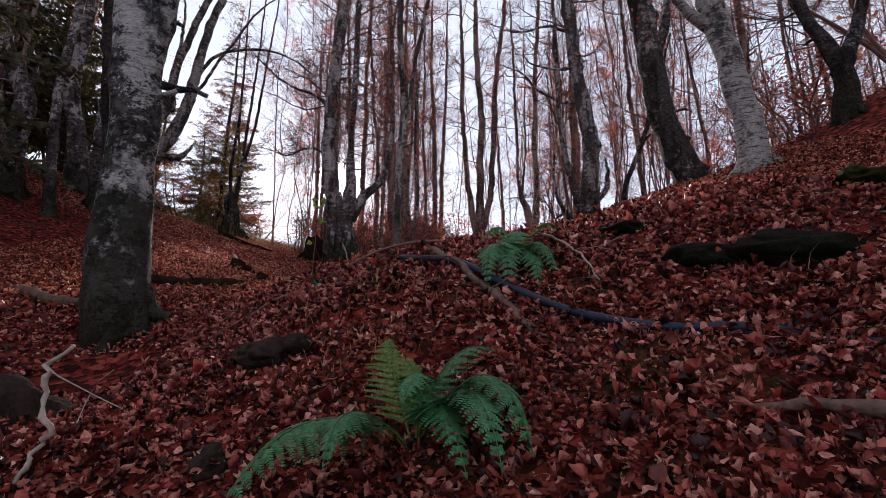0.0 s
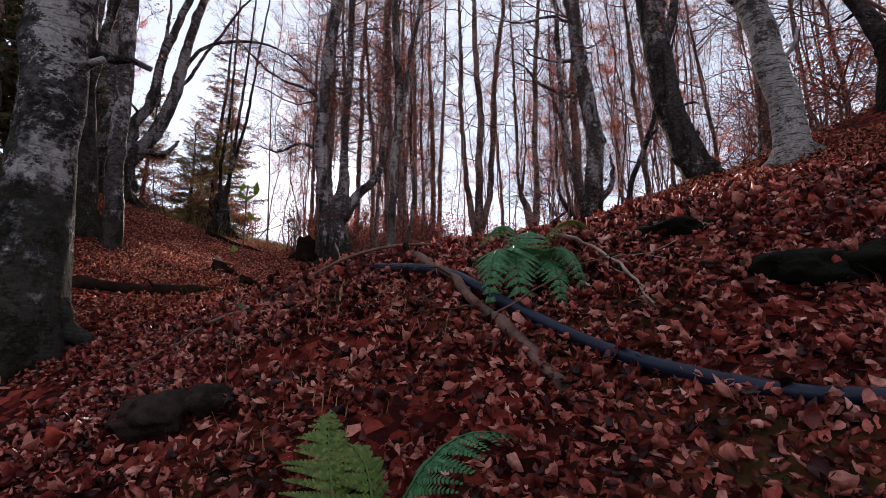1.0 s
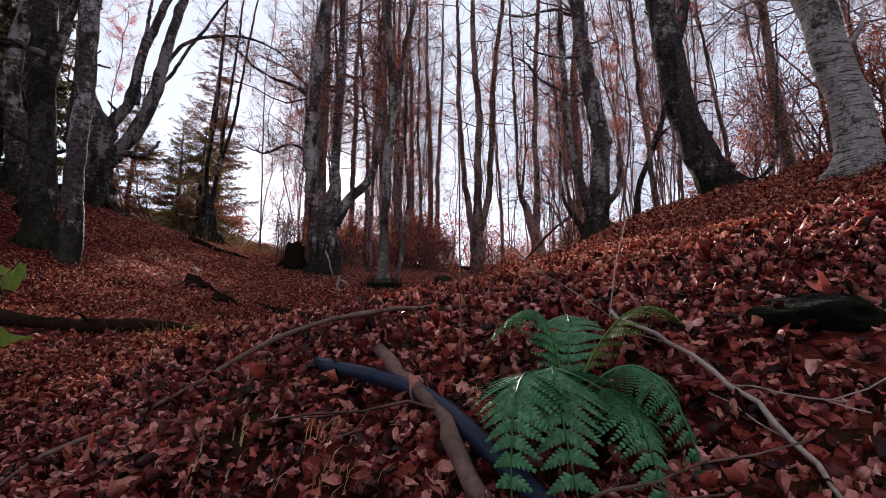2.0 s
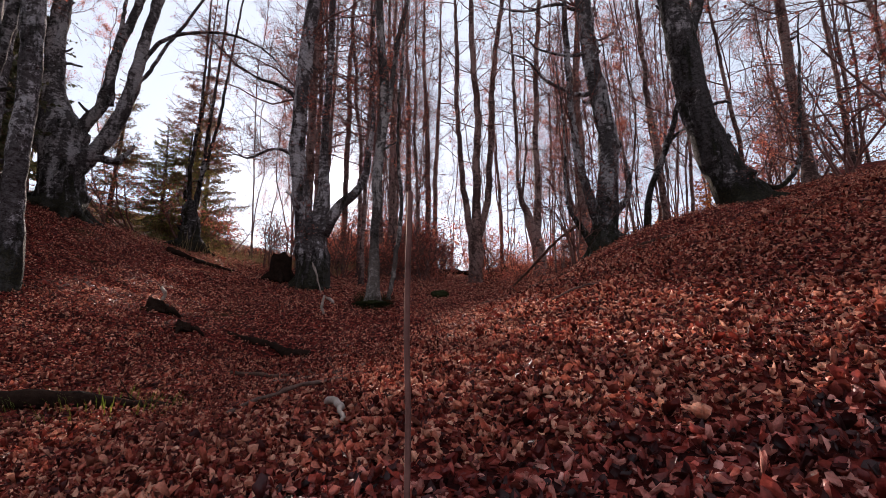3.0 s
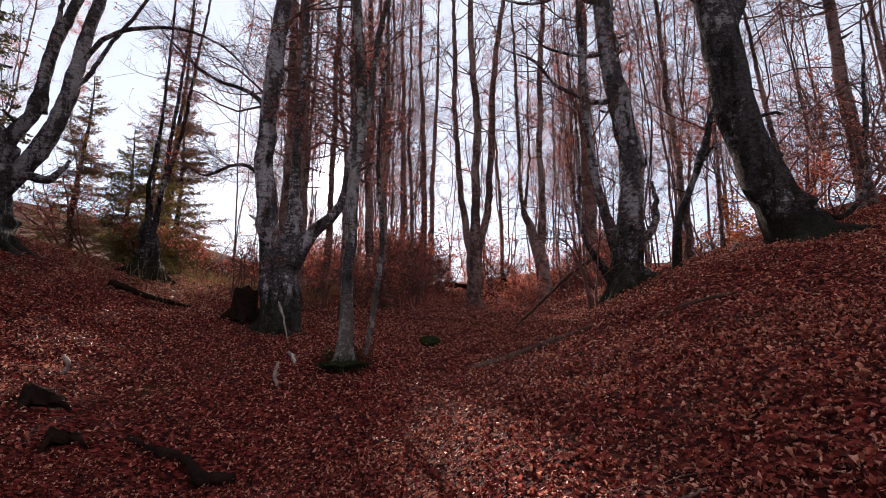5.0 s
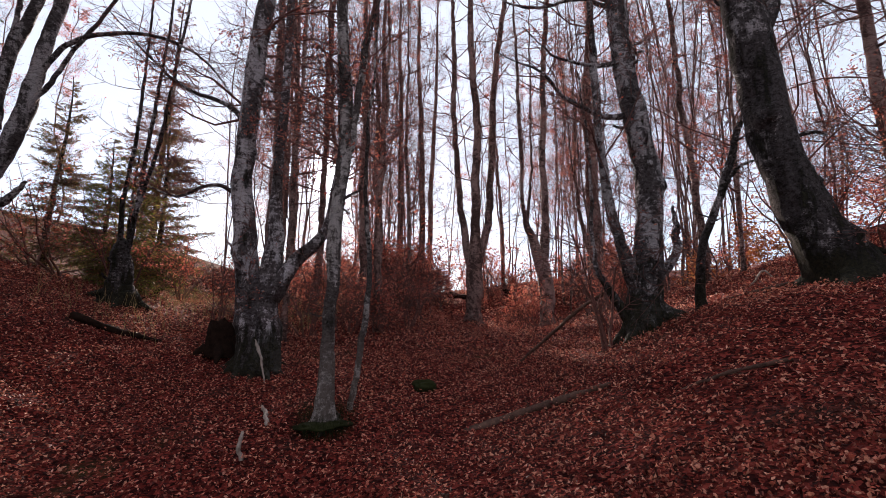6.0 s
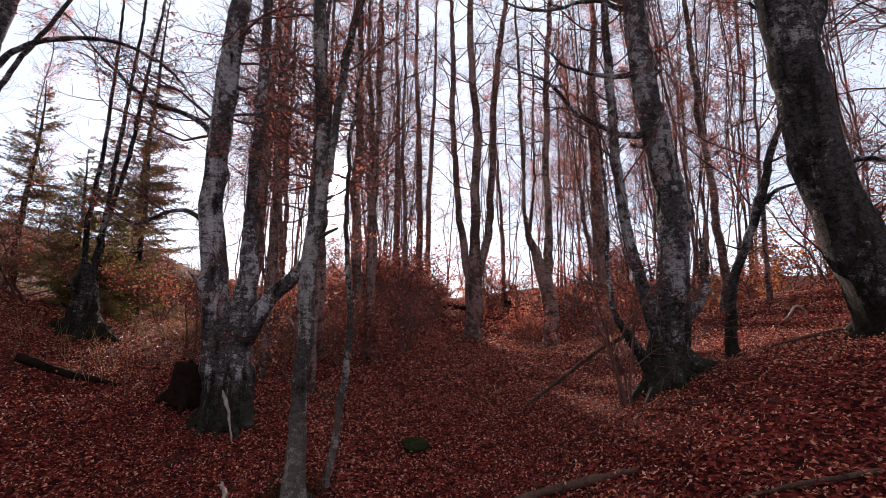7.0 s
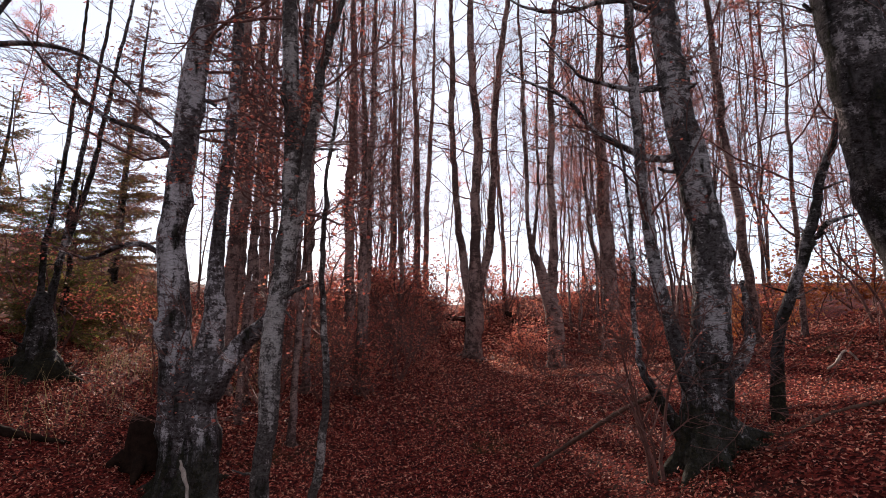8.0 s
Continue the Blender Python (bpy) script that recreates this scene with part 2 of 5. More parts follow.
M_BARK_RINGED = bark_material("ringed_dark_beech_bark", (0.44, 0.39, 0.385), (0.016, 0.009, 0.008), 0.32, 1.8, 0.1, 0.75, 23.0, foot=1.3, soft=0.02)
M_BARK_A = bark_material("lichened_beech_bark", (0.50, 0.46, 0.45), (0.016, 0.011, 0.010), 0.5, 1.5, 0.3, 0.5, 3.0, foot=1.2, soft=0.014, drawn=0.8)
M_BARK_SLIM = bark_material("smooth_slim_beech_bark", (0.44, 0.38, 0.355), (0.020, 0.011, 0.009), 0.14, 2.2, 0.0, 0.5, 17.0, bare=1.7)
M_BARK_DARK = bark_material("dark_mossy_beech_bark", (0.33, 0.285, 0.28), (0.012, 0.007, 0.006), 0.02, 1.2, 0.3, 0.4, 7.0, foot=0.8, soft=0.02)
M_BARK_PALE = bark_material("silver_beech_bark", (0.46, 0.42, 0.40), (0.03, 0.022, 0.02), 0.95, 1.5, -0.1, 0.9, 11.0)
# far bark is redder: the tint of light through leaves is put into its colour
M_BARK_FAR = bark_material("far_beech_bark", (0.31, 0.20, 0.175), (0.04, 0.021, 0.018), 0.45, 0.9, -0.2, 0.4, 5.0)
M_TWIG = plain_rough("twig_bark", (0.045, 0.016, 0.013), (0.20, 0.085, 0.068), 9.0, 0.8)
M_DEADWOOD = plain_rough("weathered_deadwood", (0.03, 0.016, 0.013), (0.20, 0.115, 0.092), 9.0, 0.85, 0.012, 0.15, (1, 1, 1))
M_OLDWOOD = plain_rough("old_brown_deadwood", (0.016, 0.009, 0.007), (0.15, 0.080, 0.058), 9.0, 0.9, 0.02, 0.15)
M_ROTTEN = plain_rough("rotten_dark_wood", (0.004, 0.0025, 0.002), (0.032, 0.017, 0.012), 9.0, 0.95, 0.03, 0.03)
M_PALEWOOD = plain_rough("bare_pale_wood", (0.15, 0.10, 0.08), (0.40, 0.32, 0.27), 12.0, 0.7, 0.006)
M_MOSS = plain_rough("cushion_moss", (0.006, 0.007, 0.003), (0.032, 0.034, 0.010), 22.0, 0.95, 0.02, 0.1)
M_STONE = plain_rough("damp_dark_stone", (0.005, 0.0035, 0.003), (0.045, 0.028, 0.023), 12.0, 0.95, 0.03, 0.06)
# near-black: the shade of the hollow is put into this colour
M_HOLLOW_SHADE = plain_rough("hollow_shade_black", (0.002, 0.002, 0.0015), (0.009, 0.008, 0.004), 14.0, 0.95, 0.03, 0.1)
M_HOSE = plain_rough("black_plastic_pipe", (0.006, 0.008, 0.018), (0.015, 0.020, 0.042), 14.0, 0.42, 0.001, 0.2)
M_STRAW = plain_rough("dry_grass", (0.14, 0.09, 0.035), (0.42, 0.31, 0.14), 3.0, 0.8)

# ---- building tools ----
def fast_mesh(name, verts, faces, smooth=True):
    """A mesh from arrays: verts (n, 3), faces (m, 3 or 4)."""
    me = bpy.data.meshes.new(name)
    verts, faces = np.asarray(verts, np.float32), np.asarray(faces, np.int32)
    me.vertices.add(len(verts))
    me.vertices.foreach_set("co", verts.ravel())
    m, k = faces.shape
    me.loops.add(m * k)
    me.loops.foreach_set("vertex_index", faces.ravel())
    me.polygons.add(m)
    me.polygons.foreach_set("loop_start", np.arange(m, dtype=np.int32) * k)
    me.polygons.foreach_set("loop_total", np.full(m, k, np.int32))
    me.update(calc_edges=True)
    me.polygons.foreach_set("use_smooth", np.full(m, smooth))
    return me


def piece(name, me, material, parent=None, label=""):
    """One mesh object under a thing (or at top level)."""
    ob = new(name, me)
    if not me.materials:
        me.materials.append(material)
    if parent is not None:
        ob.parent = parent
    if label:
        ob["label"] = label
    return ob


def thing(name, at, label, category, group="", kind=""):
    e = new(name)
    e.location = at
    e.empty_display_size = 0.2
    return tagged(e, label, category, group, kind)


_TABLE = np.random.RandomState(5).rand(256, 256)


def value_noise(x, y, scale, seed=0):
    x, y = np.asarray(x, float) * scale + seed * 17.3, np.asarray(y, float) * scale + seed * 9.1
    i, j = np.floor(x).astype(int), np.floor(y).astype(int)
    fx, fy = x - i, y - j
    fx, fy = fx * fx * (3 - 2 * fx), fy * fy * (3 - 2 * fy)
    g = lambda a, b: _TABLE[a % 256, b % 256]
    return (g(i, j) * (1 - fx) + g(i + 1, j) * fx) * (1 - fy) + (g(i, j + 1) * (1 - fx) + g(i + 1, j + 1) * fx) * fy - 0.5


def lumps(p, sides, rough, rng):
    """Unevenness of a stem: long swells, small bumps and a few burls, as a share of the radius."""
    run = np.r_[0, np.cumsum(np.linalg.norm(np.diff(p, axis=0), axis=1))][:, None]
    a = np.linspace(0, 2 * np.pi, sides, endpoint=False)[None]
    seed = rng.uniform(0, 100)
    ca, sa = np.cos(a), np.sin(a)
    wide = run[-1, 0] / len(p)
    out = rough * (1.6 * value_noise(ca * 1.3 + run * 0.9, sa * 1.3 + seed, 1.0) + 1.3 * value_noise(ca * 1.2 + seed, sa * 1.2 + run * 2.6, 1.3, 3) + 0.9 * value_noise(ca * 3 + run * 3.0, sa * 3 + seed, 1.0, 7) + 0.7 * value_noise(ca * 5 + seed, sa * 5 + run * 6.0, 1.0, 9))
    for _ in range(int(min(run[-1, 0] * 0.9, 14))):
        at, way = rng.uniform(0, run[-1, 0] * 0.8), rng.uniform(0, 2 * np.pi)
        gap = np.arctan2(np.sin(a - way), np.cos(a - way))
        out = out + rough * rng.uniform(1.5, 5.0) * np.exp(-(gap / 0.6) ** 2 - ((run - at) / max(rng.uniform(0.08, 0.22), wide)) ** 2)
    return out


class Sweep:
    """Collects tubes, all of quads, into one mesh."""

    def __init__(self):
        self.v, self.f, self.n = [], [], 0

    def tube(self, pts, radii, sides=8, rough=0.0, rng=None, cap=True):
        p, r = np.asarray(pts, float), np.asarray(radii, float)
        t = np.gradient(p, axis=0)
        t /= np.linalg.norm(t, axis=1, keepdims=True) + 1e-9
        ref = np.array([0.31, 0.95, 0.05]) if abs(t[:, 1]).mean() < 0.8 else np.array([0.95, 0.1, 0.31])
        u = np.cross(t, ref)
        u /= np.linalg.norm(u, axis=1, keepdims=True) + 1e-9
        w = np.cross(t, u)
        a = np.linspace(0, 2 * np.pi, sides, endpoint=False)
        rr = r[:, None] * np.ones(sides)
        if rough and rng is not None:
            rr = rr * (1 + lumps(p, sides, rough, rng))
        ring = p[:, None] + rr[..., None] * (np.cos(a)[None, :, None] * u[:, None] + np.sin(a)[None, :, None] * w[:, None])
        i = np.arange(len(p) - 1)[:, None] * sides + np.arange(sides)[None]
        j = np.arange(len(p) - 1)[:, None] * sides + (np.arange(sides)[None] + 1) % sides
        q = np.stack([i, j, j + sides, i + sides], -1).reshape(-1, 4) + self.n
        self.v.append(ring.reshape(-1, 3))
        self.f.append(q)
        self.n += len(p) * sides
        if cap:
            for base, centre, flip in ((self.n - sides, p[-1] + t[-1] * r[-1] * 0.3, 1), (self.n - len(p) * sides, p[0], -1)):
                self.v.append(centre[None])
                k = np.arange(sides)
                rim = base + k[::flip]
                nxt = base + (k[::flip] + flip) % sides
                self.f.append(np.stack([rim, nxt, np.full(sides, self.n), np.full(sides, self.n)], -1)[:, :4])
                self.n += 1

    def tubes(self, pts, radii, sides=3):
        """Many open tubes at once: pts (m, n, 3), radii (m, n)."""
        m, n = radii.shape
        t = np.gradient(pts, axis=1)
        t /= np.linalg.norm(t, axis=2, keepdims=True) + 1e-9
        ref = np.where((abs(t[:, :, 1]).mean(1) < 0.8)[:, None, None], np.array([0.31, 0.95, 0.05]), np.array([0.95, 0.1, 0.31]))
        u = np.cross(t, ref)
        u /= np.linalg.norm(u, axis=2, keepdims=True) + 1e-9
        w = np.cross(t, u)
        a = np.linspace(0, 2 * np.pi, sides, endpoint=False)
        ring = pts[:, :, None] + radii[:, :, None, None] * (np.cos(a)[:, None] * u[:, :, None] + np.sin(a)[:, None] * w[:, :, None])
        base = (np.arange(m)[:, None, None] * n + np.arange(n - 1)[None, :, None]) * sides
        i, j = base + np.arange(sides), base + (np.arange(sides) + 1) % sides
        self.v.append(ring.reshape(-1, 3))
        self.f.append(np.stack([i, j, j + sides, i + sides], -1).reshape(-1, 4) + self.n)
        self.n += m * n * sides

    def mesh(self, name):
        f = np.concatenate(self.f)
        v = np.concatenate(self.v)
        tri = f[:, 2] == f[:, 3]
        if not tri.any():
            return fast_mesh(name, v, f)
        me = bpy.data.meshes.new(name)
        me.from_pydata(v.tolist(), [], f[~tri].tolist() + f[tri][:, :3].tolist())
        me.update()
        me.polygons.foreach_set("use_smooth", np.full(len(me.polygons), True))
        return me


# ---- the ground: a gully climbing towards a crest, a steep bank on one side, swells on three scales ----
SWELL_WIDE = [0.89, 1.2, 1.04, -0.84, -1.53, -1.84, -0.53, -1.69, 0.9, 0.34, -2.13, 1.84, 2, -0.13, 1.25, 3.46, -2.45, -2.05, -0.39, -2.3, 3.33, 0.63, 2.97, 1.19, 0.48]
SWELL_MID = [0.92, 0.65, 0.68, -0.67, 0.59, 0.36, -1.17, 0.99, 0.93, -0.18, 1.47, -1.37, -2.03, 0.53, -0.82, 1.75]
SWELL_NEAR = [0.89, -0.88, -1.33, 1.05, 0.71, -0.77, -0.65, 0.46]
SWELLS = ((5.0, (-10, -5, 0, 5, 10), (2, 8, 14, 20, 27), SWELL_WIDE), (2.2, (-3.5, -1, 1.5, 4), (2, 5, 8, 11), SWELL_MID), (0.8, (-1.2, -0.4, 0.4, 1.2), (1.2, 2.1), SWELL_NEAR))


def lie(x, y):
    """The height of the ground without its small relief."""
    x, y = np.asarray(x, float), np.asarray(y, float)
    ramp_up = np.maximum(44 - 3 * np.logaddexp(0, (44 - y) / 3), -30)
    bank = 14 * np.tanh(1.2 * np.logaddexp(0, (x - 1) / 1.2) / 14)
    far_bank = 20 * np.tanh(1.2 * np.logaddexp(0, (-3 - x) / 1.2) / 20)
    # the field is levelled beyond its crest and the upper bank dipped to fit the camera's skyline
    past = 20 * np.tanh(np.logaddexp(0, (y - 33.5) / 1.5) / 10) / (1 + np.exp(np.clip((x + 8.5) / 0.9, -50, 50)))
    over = 1.0 / (1 + np.exp(np.clip((8.3 - x) / 0.7, -50, 50))) * np.exp(-((y - 20.5) / 3.6) ** 2)
    z = -0.011 - 0.33 * past - 1.5 * over + 0.163 * ramp_up + 0.15 * bank + 0.351 * far_bank
    for r, xs, ys, hs in SWELLS:
        for (a, b), hgt in zip([(a, b) for a in xs for b in ys], hs):
            z = z + hgt * np.exp(-((x - a) ** 2 + (y - b) ** 2) / (2 * r * r))
    return z


def ground(x, y):
    x, y = np.asarray(x, float), np.asarray(y, float)
    near = 1 / (1 + (np.hypot(x, y - 4) / 25) ** 4)
    # the hollow in the leaf bank, and a few smaller dips
    dips = 0.10 * np.exp(-(((x - 1.28) / 0.26) ** 2 + ((y - 1.74) / 0.08) ** 2)) + 0.05 * np.exp(-(((x + 0.45) / 0.4) ** 2 + ((y - 2.02) / 0.05) ** 2)) + 0.06 * np.exp(-(((x + 1.9) / 0.9) ** 2 + ((y - 8.4) / 0.3) ** 2))
    return lie(x, y) - dips + near * (0.07 * value_noise(x, y, 1.6, 1) + 0.035 * value_noise(x, y, 5.0, 2) + 0.02 * value_noise(x, y, 14.0, 3))


def on(x, y, up=0.0):
    return Vector((x, y, float(ground(x, y)) + up))


def steps(*spans):
    out = []
    for a, b, s in spans:
        out.append(np.arange(a, b - 1e-6, s))
    return np.concatenate(out + [[spans[-1][1]]])


gx = steps((-2600, -600, 500), (-600, -100, 100), (-100, -24, 6), (-24, -7, 0.5), (-7, 7, 0.09), (7, 24, 0.5), (24, 100, 6), (100, 600, 100), (600, 2600, 500))
gy = steps((-400, -60, 60), (-60, -4, 4), (-4, 0, 0.4), (0, 12, 0.09), (12, 30, 0.25), (30, 60, 1.0), (60, 120, 6), (120, 600, 80), (600, 4000, 600))
XX, YY = np.meshgrid(gx, gy)
nx, ny = len(gx), len(gy)
idx = (np.arange(ny - 1)[:, None] * nx + np.arange(nx - 1)[None]).ravel()
ground_ob = piece("ground", fast_mesh("ground", np.stack([XX, YY, ground(XX, YY)], -1).reshape(-1, 3), np.stack([idx, idx + 1, idx + nx + 1, idx + nx], -1)), M_LITTER)
tagged(ground_ob, "forest floor of red-brown leaf mould in a climbing gully", "ground", kind="structure")


# ---- leaves ----
LEAF_ROWS = {5: ((0.0, 0.06), (0.22, 0.40), (0.5, 0.5), (0.78, 0.36), (1.0, 0.03)), 4: ((0.0, 0.07), (0.3, 0.46), (0.7, 0.42), (1.0, 0.04)), 3: ((0.0, 0.04), (0.5, 0.5), (1.0, 0.02)), 2: ((0.0, 0.0), (0.5, 0.5), (1.0, 0.0))}


def leaf_cloud(name, pos, normal, length, rows, rng, fold=0.35, curl=0.45, lean=0.55, width=0.62):
    """Many leaves as one mesh: each lies along its own way, tilted from normal, folded along the midrib and curled."""
    n = len(pos)
    yaw = rng.uniform(0, 2 * np.pi, n)
    nrm = normal + rng.normal(0, lean, (n, 3))
    nrm /= np.linalg.norm(nrm, axis=1, keepdims=True)
    ax = np.stack([np.cos(yaw), np.sin(yaw), 0 * yaw], 1)
    ax = ax - nrm * (ax * nrm).sum(1, keepdims=True)
    ax /= np.linalg.norm(ax, axis=1, keepdims=True)
    side = np.cross(nrm, ax)
    fo, cu = rng.normal(0, fold, n), rng.normal(0, curl, n)
    wi = width * rng.uniform(0.7, 1.25, n)
    roll = rng.normal(0, 0.35 if rows > 2 else 0.0, n)
    if rows == 2:
        shape = [(0, 0), (0.5, -0.5), (1, 0), (0.5, 0.5)]
        faces = np.array([[0, 1, 2], [0, 2, 3]])
    else:
        shape = [(u, s * w) for u, w in LEAF_ROWS[rows] for s in (-1, 0, 1)]
        faces = np.array([[3 * r + c, 3 * r + c + 1, 3 * r + c + 4, 3 * r + c + 3] for r in range(rows - 1) for c in (0, 1)])
    out = []
    for u, s in shape:
        z = fo * abs(s) * 0.8 + cu * ((u - 0.5) ** 2) * 1.7 + 1.5 * cu * s * s + roll * (u - 0.5) * s * 2.4
        ruffle = rng.normal(0, 0.12, n) if rows > 3 else 0.0
        out.append(pos + length[:, None] * ((u - 0.5) * ax + (s * wi)[:, None] * side + (z + ruffle)[:, None] * nrm))
    v = np.stack(out, 1).reshape(-1, 3)
    f = (np.arange(n)[:, None, None] * len(shape) + faces[None]).reshape(-1, faces.shape[1])
    return fast_mesh(name, v, f, rows > 2)


def slope_normal(x, y):
    e = 0.05
    dx, dy = (ground(x + e, y) - ground(x - e, y)) / (2 * e), (ground(x, y + e) - ground(x, y - e)) / (2 * e)
    nn = np.stack([-dx, -dy, 1 + 0 * dx], -1)
    return nn / np.linalg.norm(nn, axis=-1, keepdims=True)


# ---- trees ----
def curve_path(ctrl, n, rng, wob=0.0):
    """A smooth way through control points (x, y, z, r)."""
    c = np.asarray(ctrl, float)
    d = np.r_[0, np.cumsum(np.linalg.norm(np.diff(c[:, :3], axis=0), axis=1))]
    s = np.linspace(0, d[-1], n)
    m = np.gradient(c, d, axis=0)
    k = np.clip(np.searchsorted(d, s, side="right") - 1, 0, len(d) - 2)
    h = (d[k + 1] - d[k])[:, None]
    t = ((s - d[k]) / h[:, 0])[:, None]
    out = (2 * t**3 - 3 * t**2 + 1) * c[k] + (t**3 - 2 * t**2 + t) * h * m[k] + (-2 * t**3 + 3 * t**2) * c[k + 1] + (t**3 - t**2) * h * m[k + 1]
    if wob:
        w = np.cumsum(rng.normal(0, wob, (n, 3)), 0)
        w -= np.linspace(0, 1, n)[:, None] * w[-1]
        out[:, :3] += w * [1, 1, 0.3]
    out[:, 3] = np.maximum(out[:, 3], 0.002)
    return out


def roam(p, d, length, n, rng, wander, rise):
    """A wandering way from p along d."""
    p, d = np.asarray(p, float), np.asarray(d, float) / np.linalg.norm(d)
    pts, s = [p], length / (n - 1)
    for _ in range(n - 1):
        d = d + rng.normal(0, wander, 3) + np.array([0, 0, rise])
        d /= np.linalg.norm(d)
        p = p + d * s
        pts.append(p)
    return np.array(pts)


def shoots(p, d, length, n, rng, wander, rise):
    """Many wandering ways at once: from p (m, 3) along d (m, 3)."""
    d = d / (np.linalg.norm(d, axis=1, keepdims=True) + 1e-9)
    out, s = [p], (length / (n - 1))[:, None]
    for _ in range(n - 1):
        d = d + rng.normal(0, wander, d.shape) + np.array([0, 0, rise])
        d = d / np.linalg.norm(d, axis=1, keepdims=True)
        out.append(out[-1] + d * s)
    return np.stack(out, 1)


def sprout(sweep, tips, p, d, length, r, level, rng, spread=0.8, rise=0.05, many=5, thin=0.0035, flat=0.6, wander=0.19, origin=None):
    """Branches from p along d, each with twigs that spread in flat sprays, level by level."""
    p, d = np.atleast_2d(np.asarray(p, float)), np.atleast_2d(np.asarray(d, float))
    length, r = np.broadcast_to(np.atleast_1d(length), len(p)).astype(float), np.broadcast_to(np.atleast_1d(r), len(p)).astype(float)
    n = 7 if level > 1 else 5 if level > 0 else 3
    pts = shoots(p, d, length, n, rng, wander, rise)
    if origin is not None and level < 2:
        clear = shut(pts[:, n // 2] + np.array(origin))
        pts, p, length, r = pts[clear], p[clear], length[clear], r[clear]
    if not len(p):
        return
    sweep.tubes(pts, r[:, None] + (np.maximum(r * 0.3, thin) - r)[:, None] * np.linspace(0, 1, n), 5 if level > 1 and r.max() > 0.02 else 3)
    if level == 0:
        tips.append(pts[:, 1:].reshape(-1, 3))
        return
    u = rng.uniform(0.22, 1.0, (len(p), many))
    i = np.minimum((u * (n - 1)).astype(int), n - 2)
    own = np.arange(len(p))[:, None]
    ahead = pts[own, i + 1] - pts[own, i]
    q = pts[own, i] + ahead * (u * (n - 1) - i)[..., None]
    ahead = ahead / (np.linalg.norm(ahead, axis=2, keepdims=True) + 1e-9)
    side = rng.normal(size=ahead.shape) * np.array([1, 1, flat])
    side -= ahead * (side * ahead).sum(2, keepdims=True)
    side /= np.linalg.norm(side, axis=2, keepdims=True) + 1e-9
    dd = ahead * (1 - 0.35 * spread) + side * spread
    sprout(sweep, tips, q.reshape(-1, 3), dd.reshape(-1, 3), (length[:, None] * rng.uniform(0.3, 0.62, u.shape)).ravel(), np.maximum(r[:, None] * 0.5 * (1 - 0.3 * u), thin).ravel(), level - 1, rng, spread, rise, many, thin, flat, wander, origin)


# openings cut to fit: four on the camera's lines to the sun, the rest over ground to be sunlit: a spot and how wide
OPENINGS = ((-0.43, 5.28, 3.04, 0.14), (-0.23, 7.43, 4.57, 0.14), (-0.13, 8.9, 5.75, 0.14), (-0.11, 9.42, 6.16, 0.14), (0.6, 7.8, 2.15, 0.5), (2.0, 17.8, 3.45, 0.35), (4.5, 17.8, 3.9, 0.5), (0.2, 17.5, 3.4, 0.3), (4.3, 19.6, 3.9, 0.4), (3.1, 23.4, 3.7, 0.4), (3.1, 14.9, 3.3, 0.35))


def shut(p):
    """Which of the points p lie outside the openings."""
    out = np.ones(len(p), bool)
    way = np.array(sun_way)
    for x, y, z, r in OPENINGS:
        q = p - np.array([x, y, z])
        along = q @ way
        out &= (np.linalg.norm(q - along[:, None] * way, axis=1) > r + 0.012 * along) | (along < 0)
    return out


def leaves_on(name, tips, count, size, rng, material, parent, scatter=0.12, label=""):
    """Leaves on the twigs, in loose clusters."""
    if not count or not len(tips):
        return None
    t = np.concatenate(tips)
    clump = np.sin(t[:, 0] * 2.3 + 1.0) + np.sin(t[:, 1] * 2.1 + t[:, 2]) + np.sin(t[:, 2] * 1.7 + t[:, 0] * 0.8)
    w = np.exp(1.1 * clump)
    pos = t[rng.choice(len(t), count, p=w / w.sum())] + rng.normal(0, scatter, (count, 3))
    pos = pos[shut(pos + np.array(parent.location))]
    count = len(pos)
    up = np.tile([0.0, 0.0, 1.0], (count, 1))
    me = leaf_cloud(name, pos, up, size * rng.uniform(0.6, 1.3, count), 2, rng, 0.4, 0.3, 0.7)
    return piece(name, me, material, parent, label)


def shift_in(parent, ctrl):
    o = parent.location
    return [(c[0] - o.x, c[1] - o.y, c[2] - o.z, c[3]) for c in ctrl]


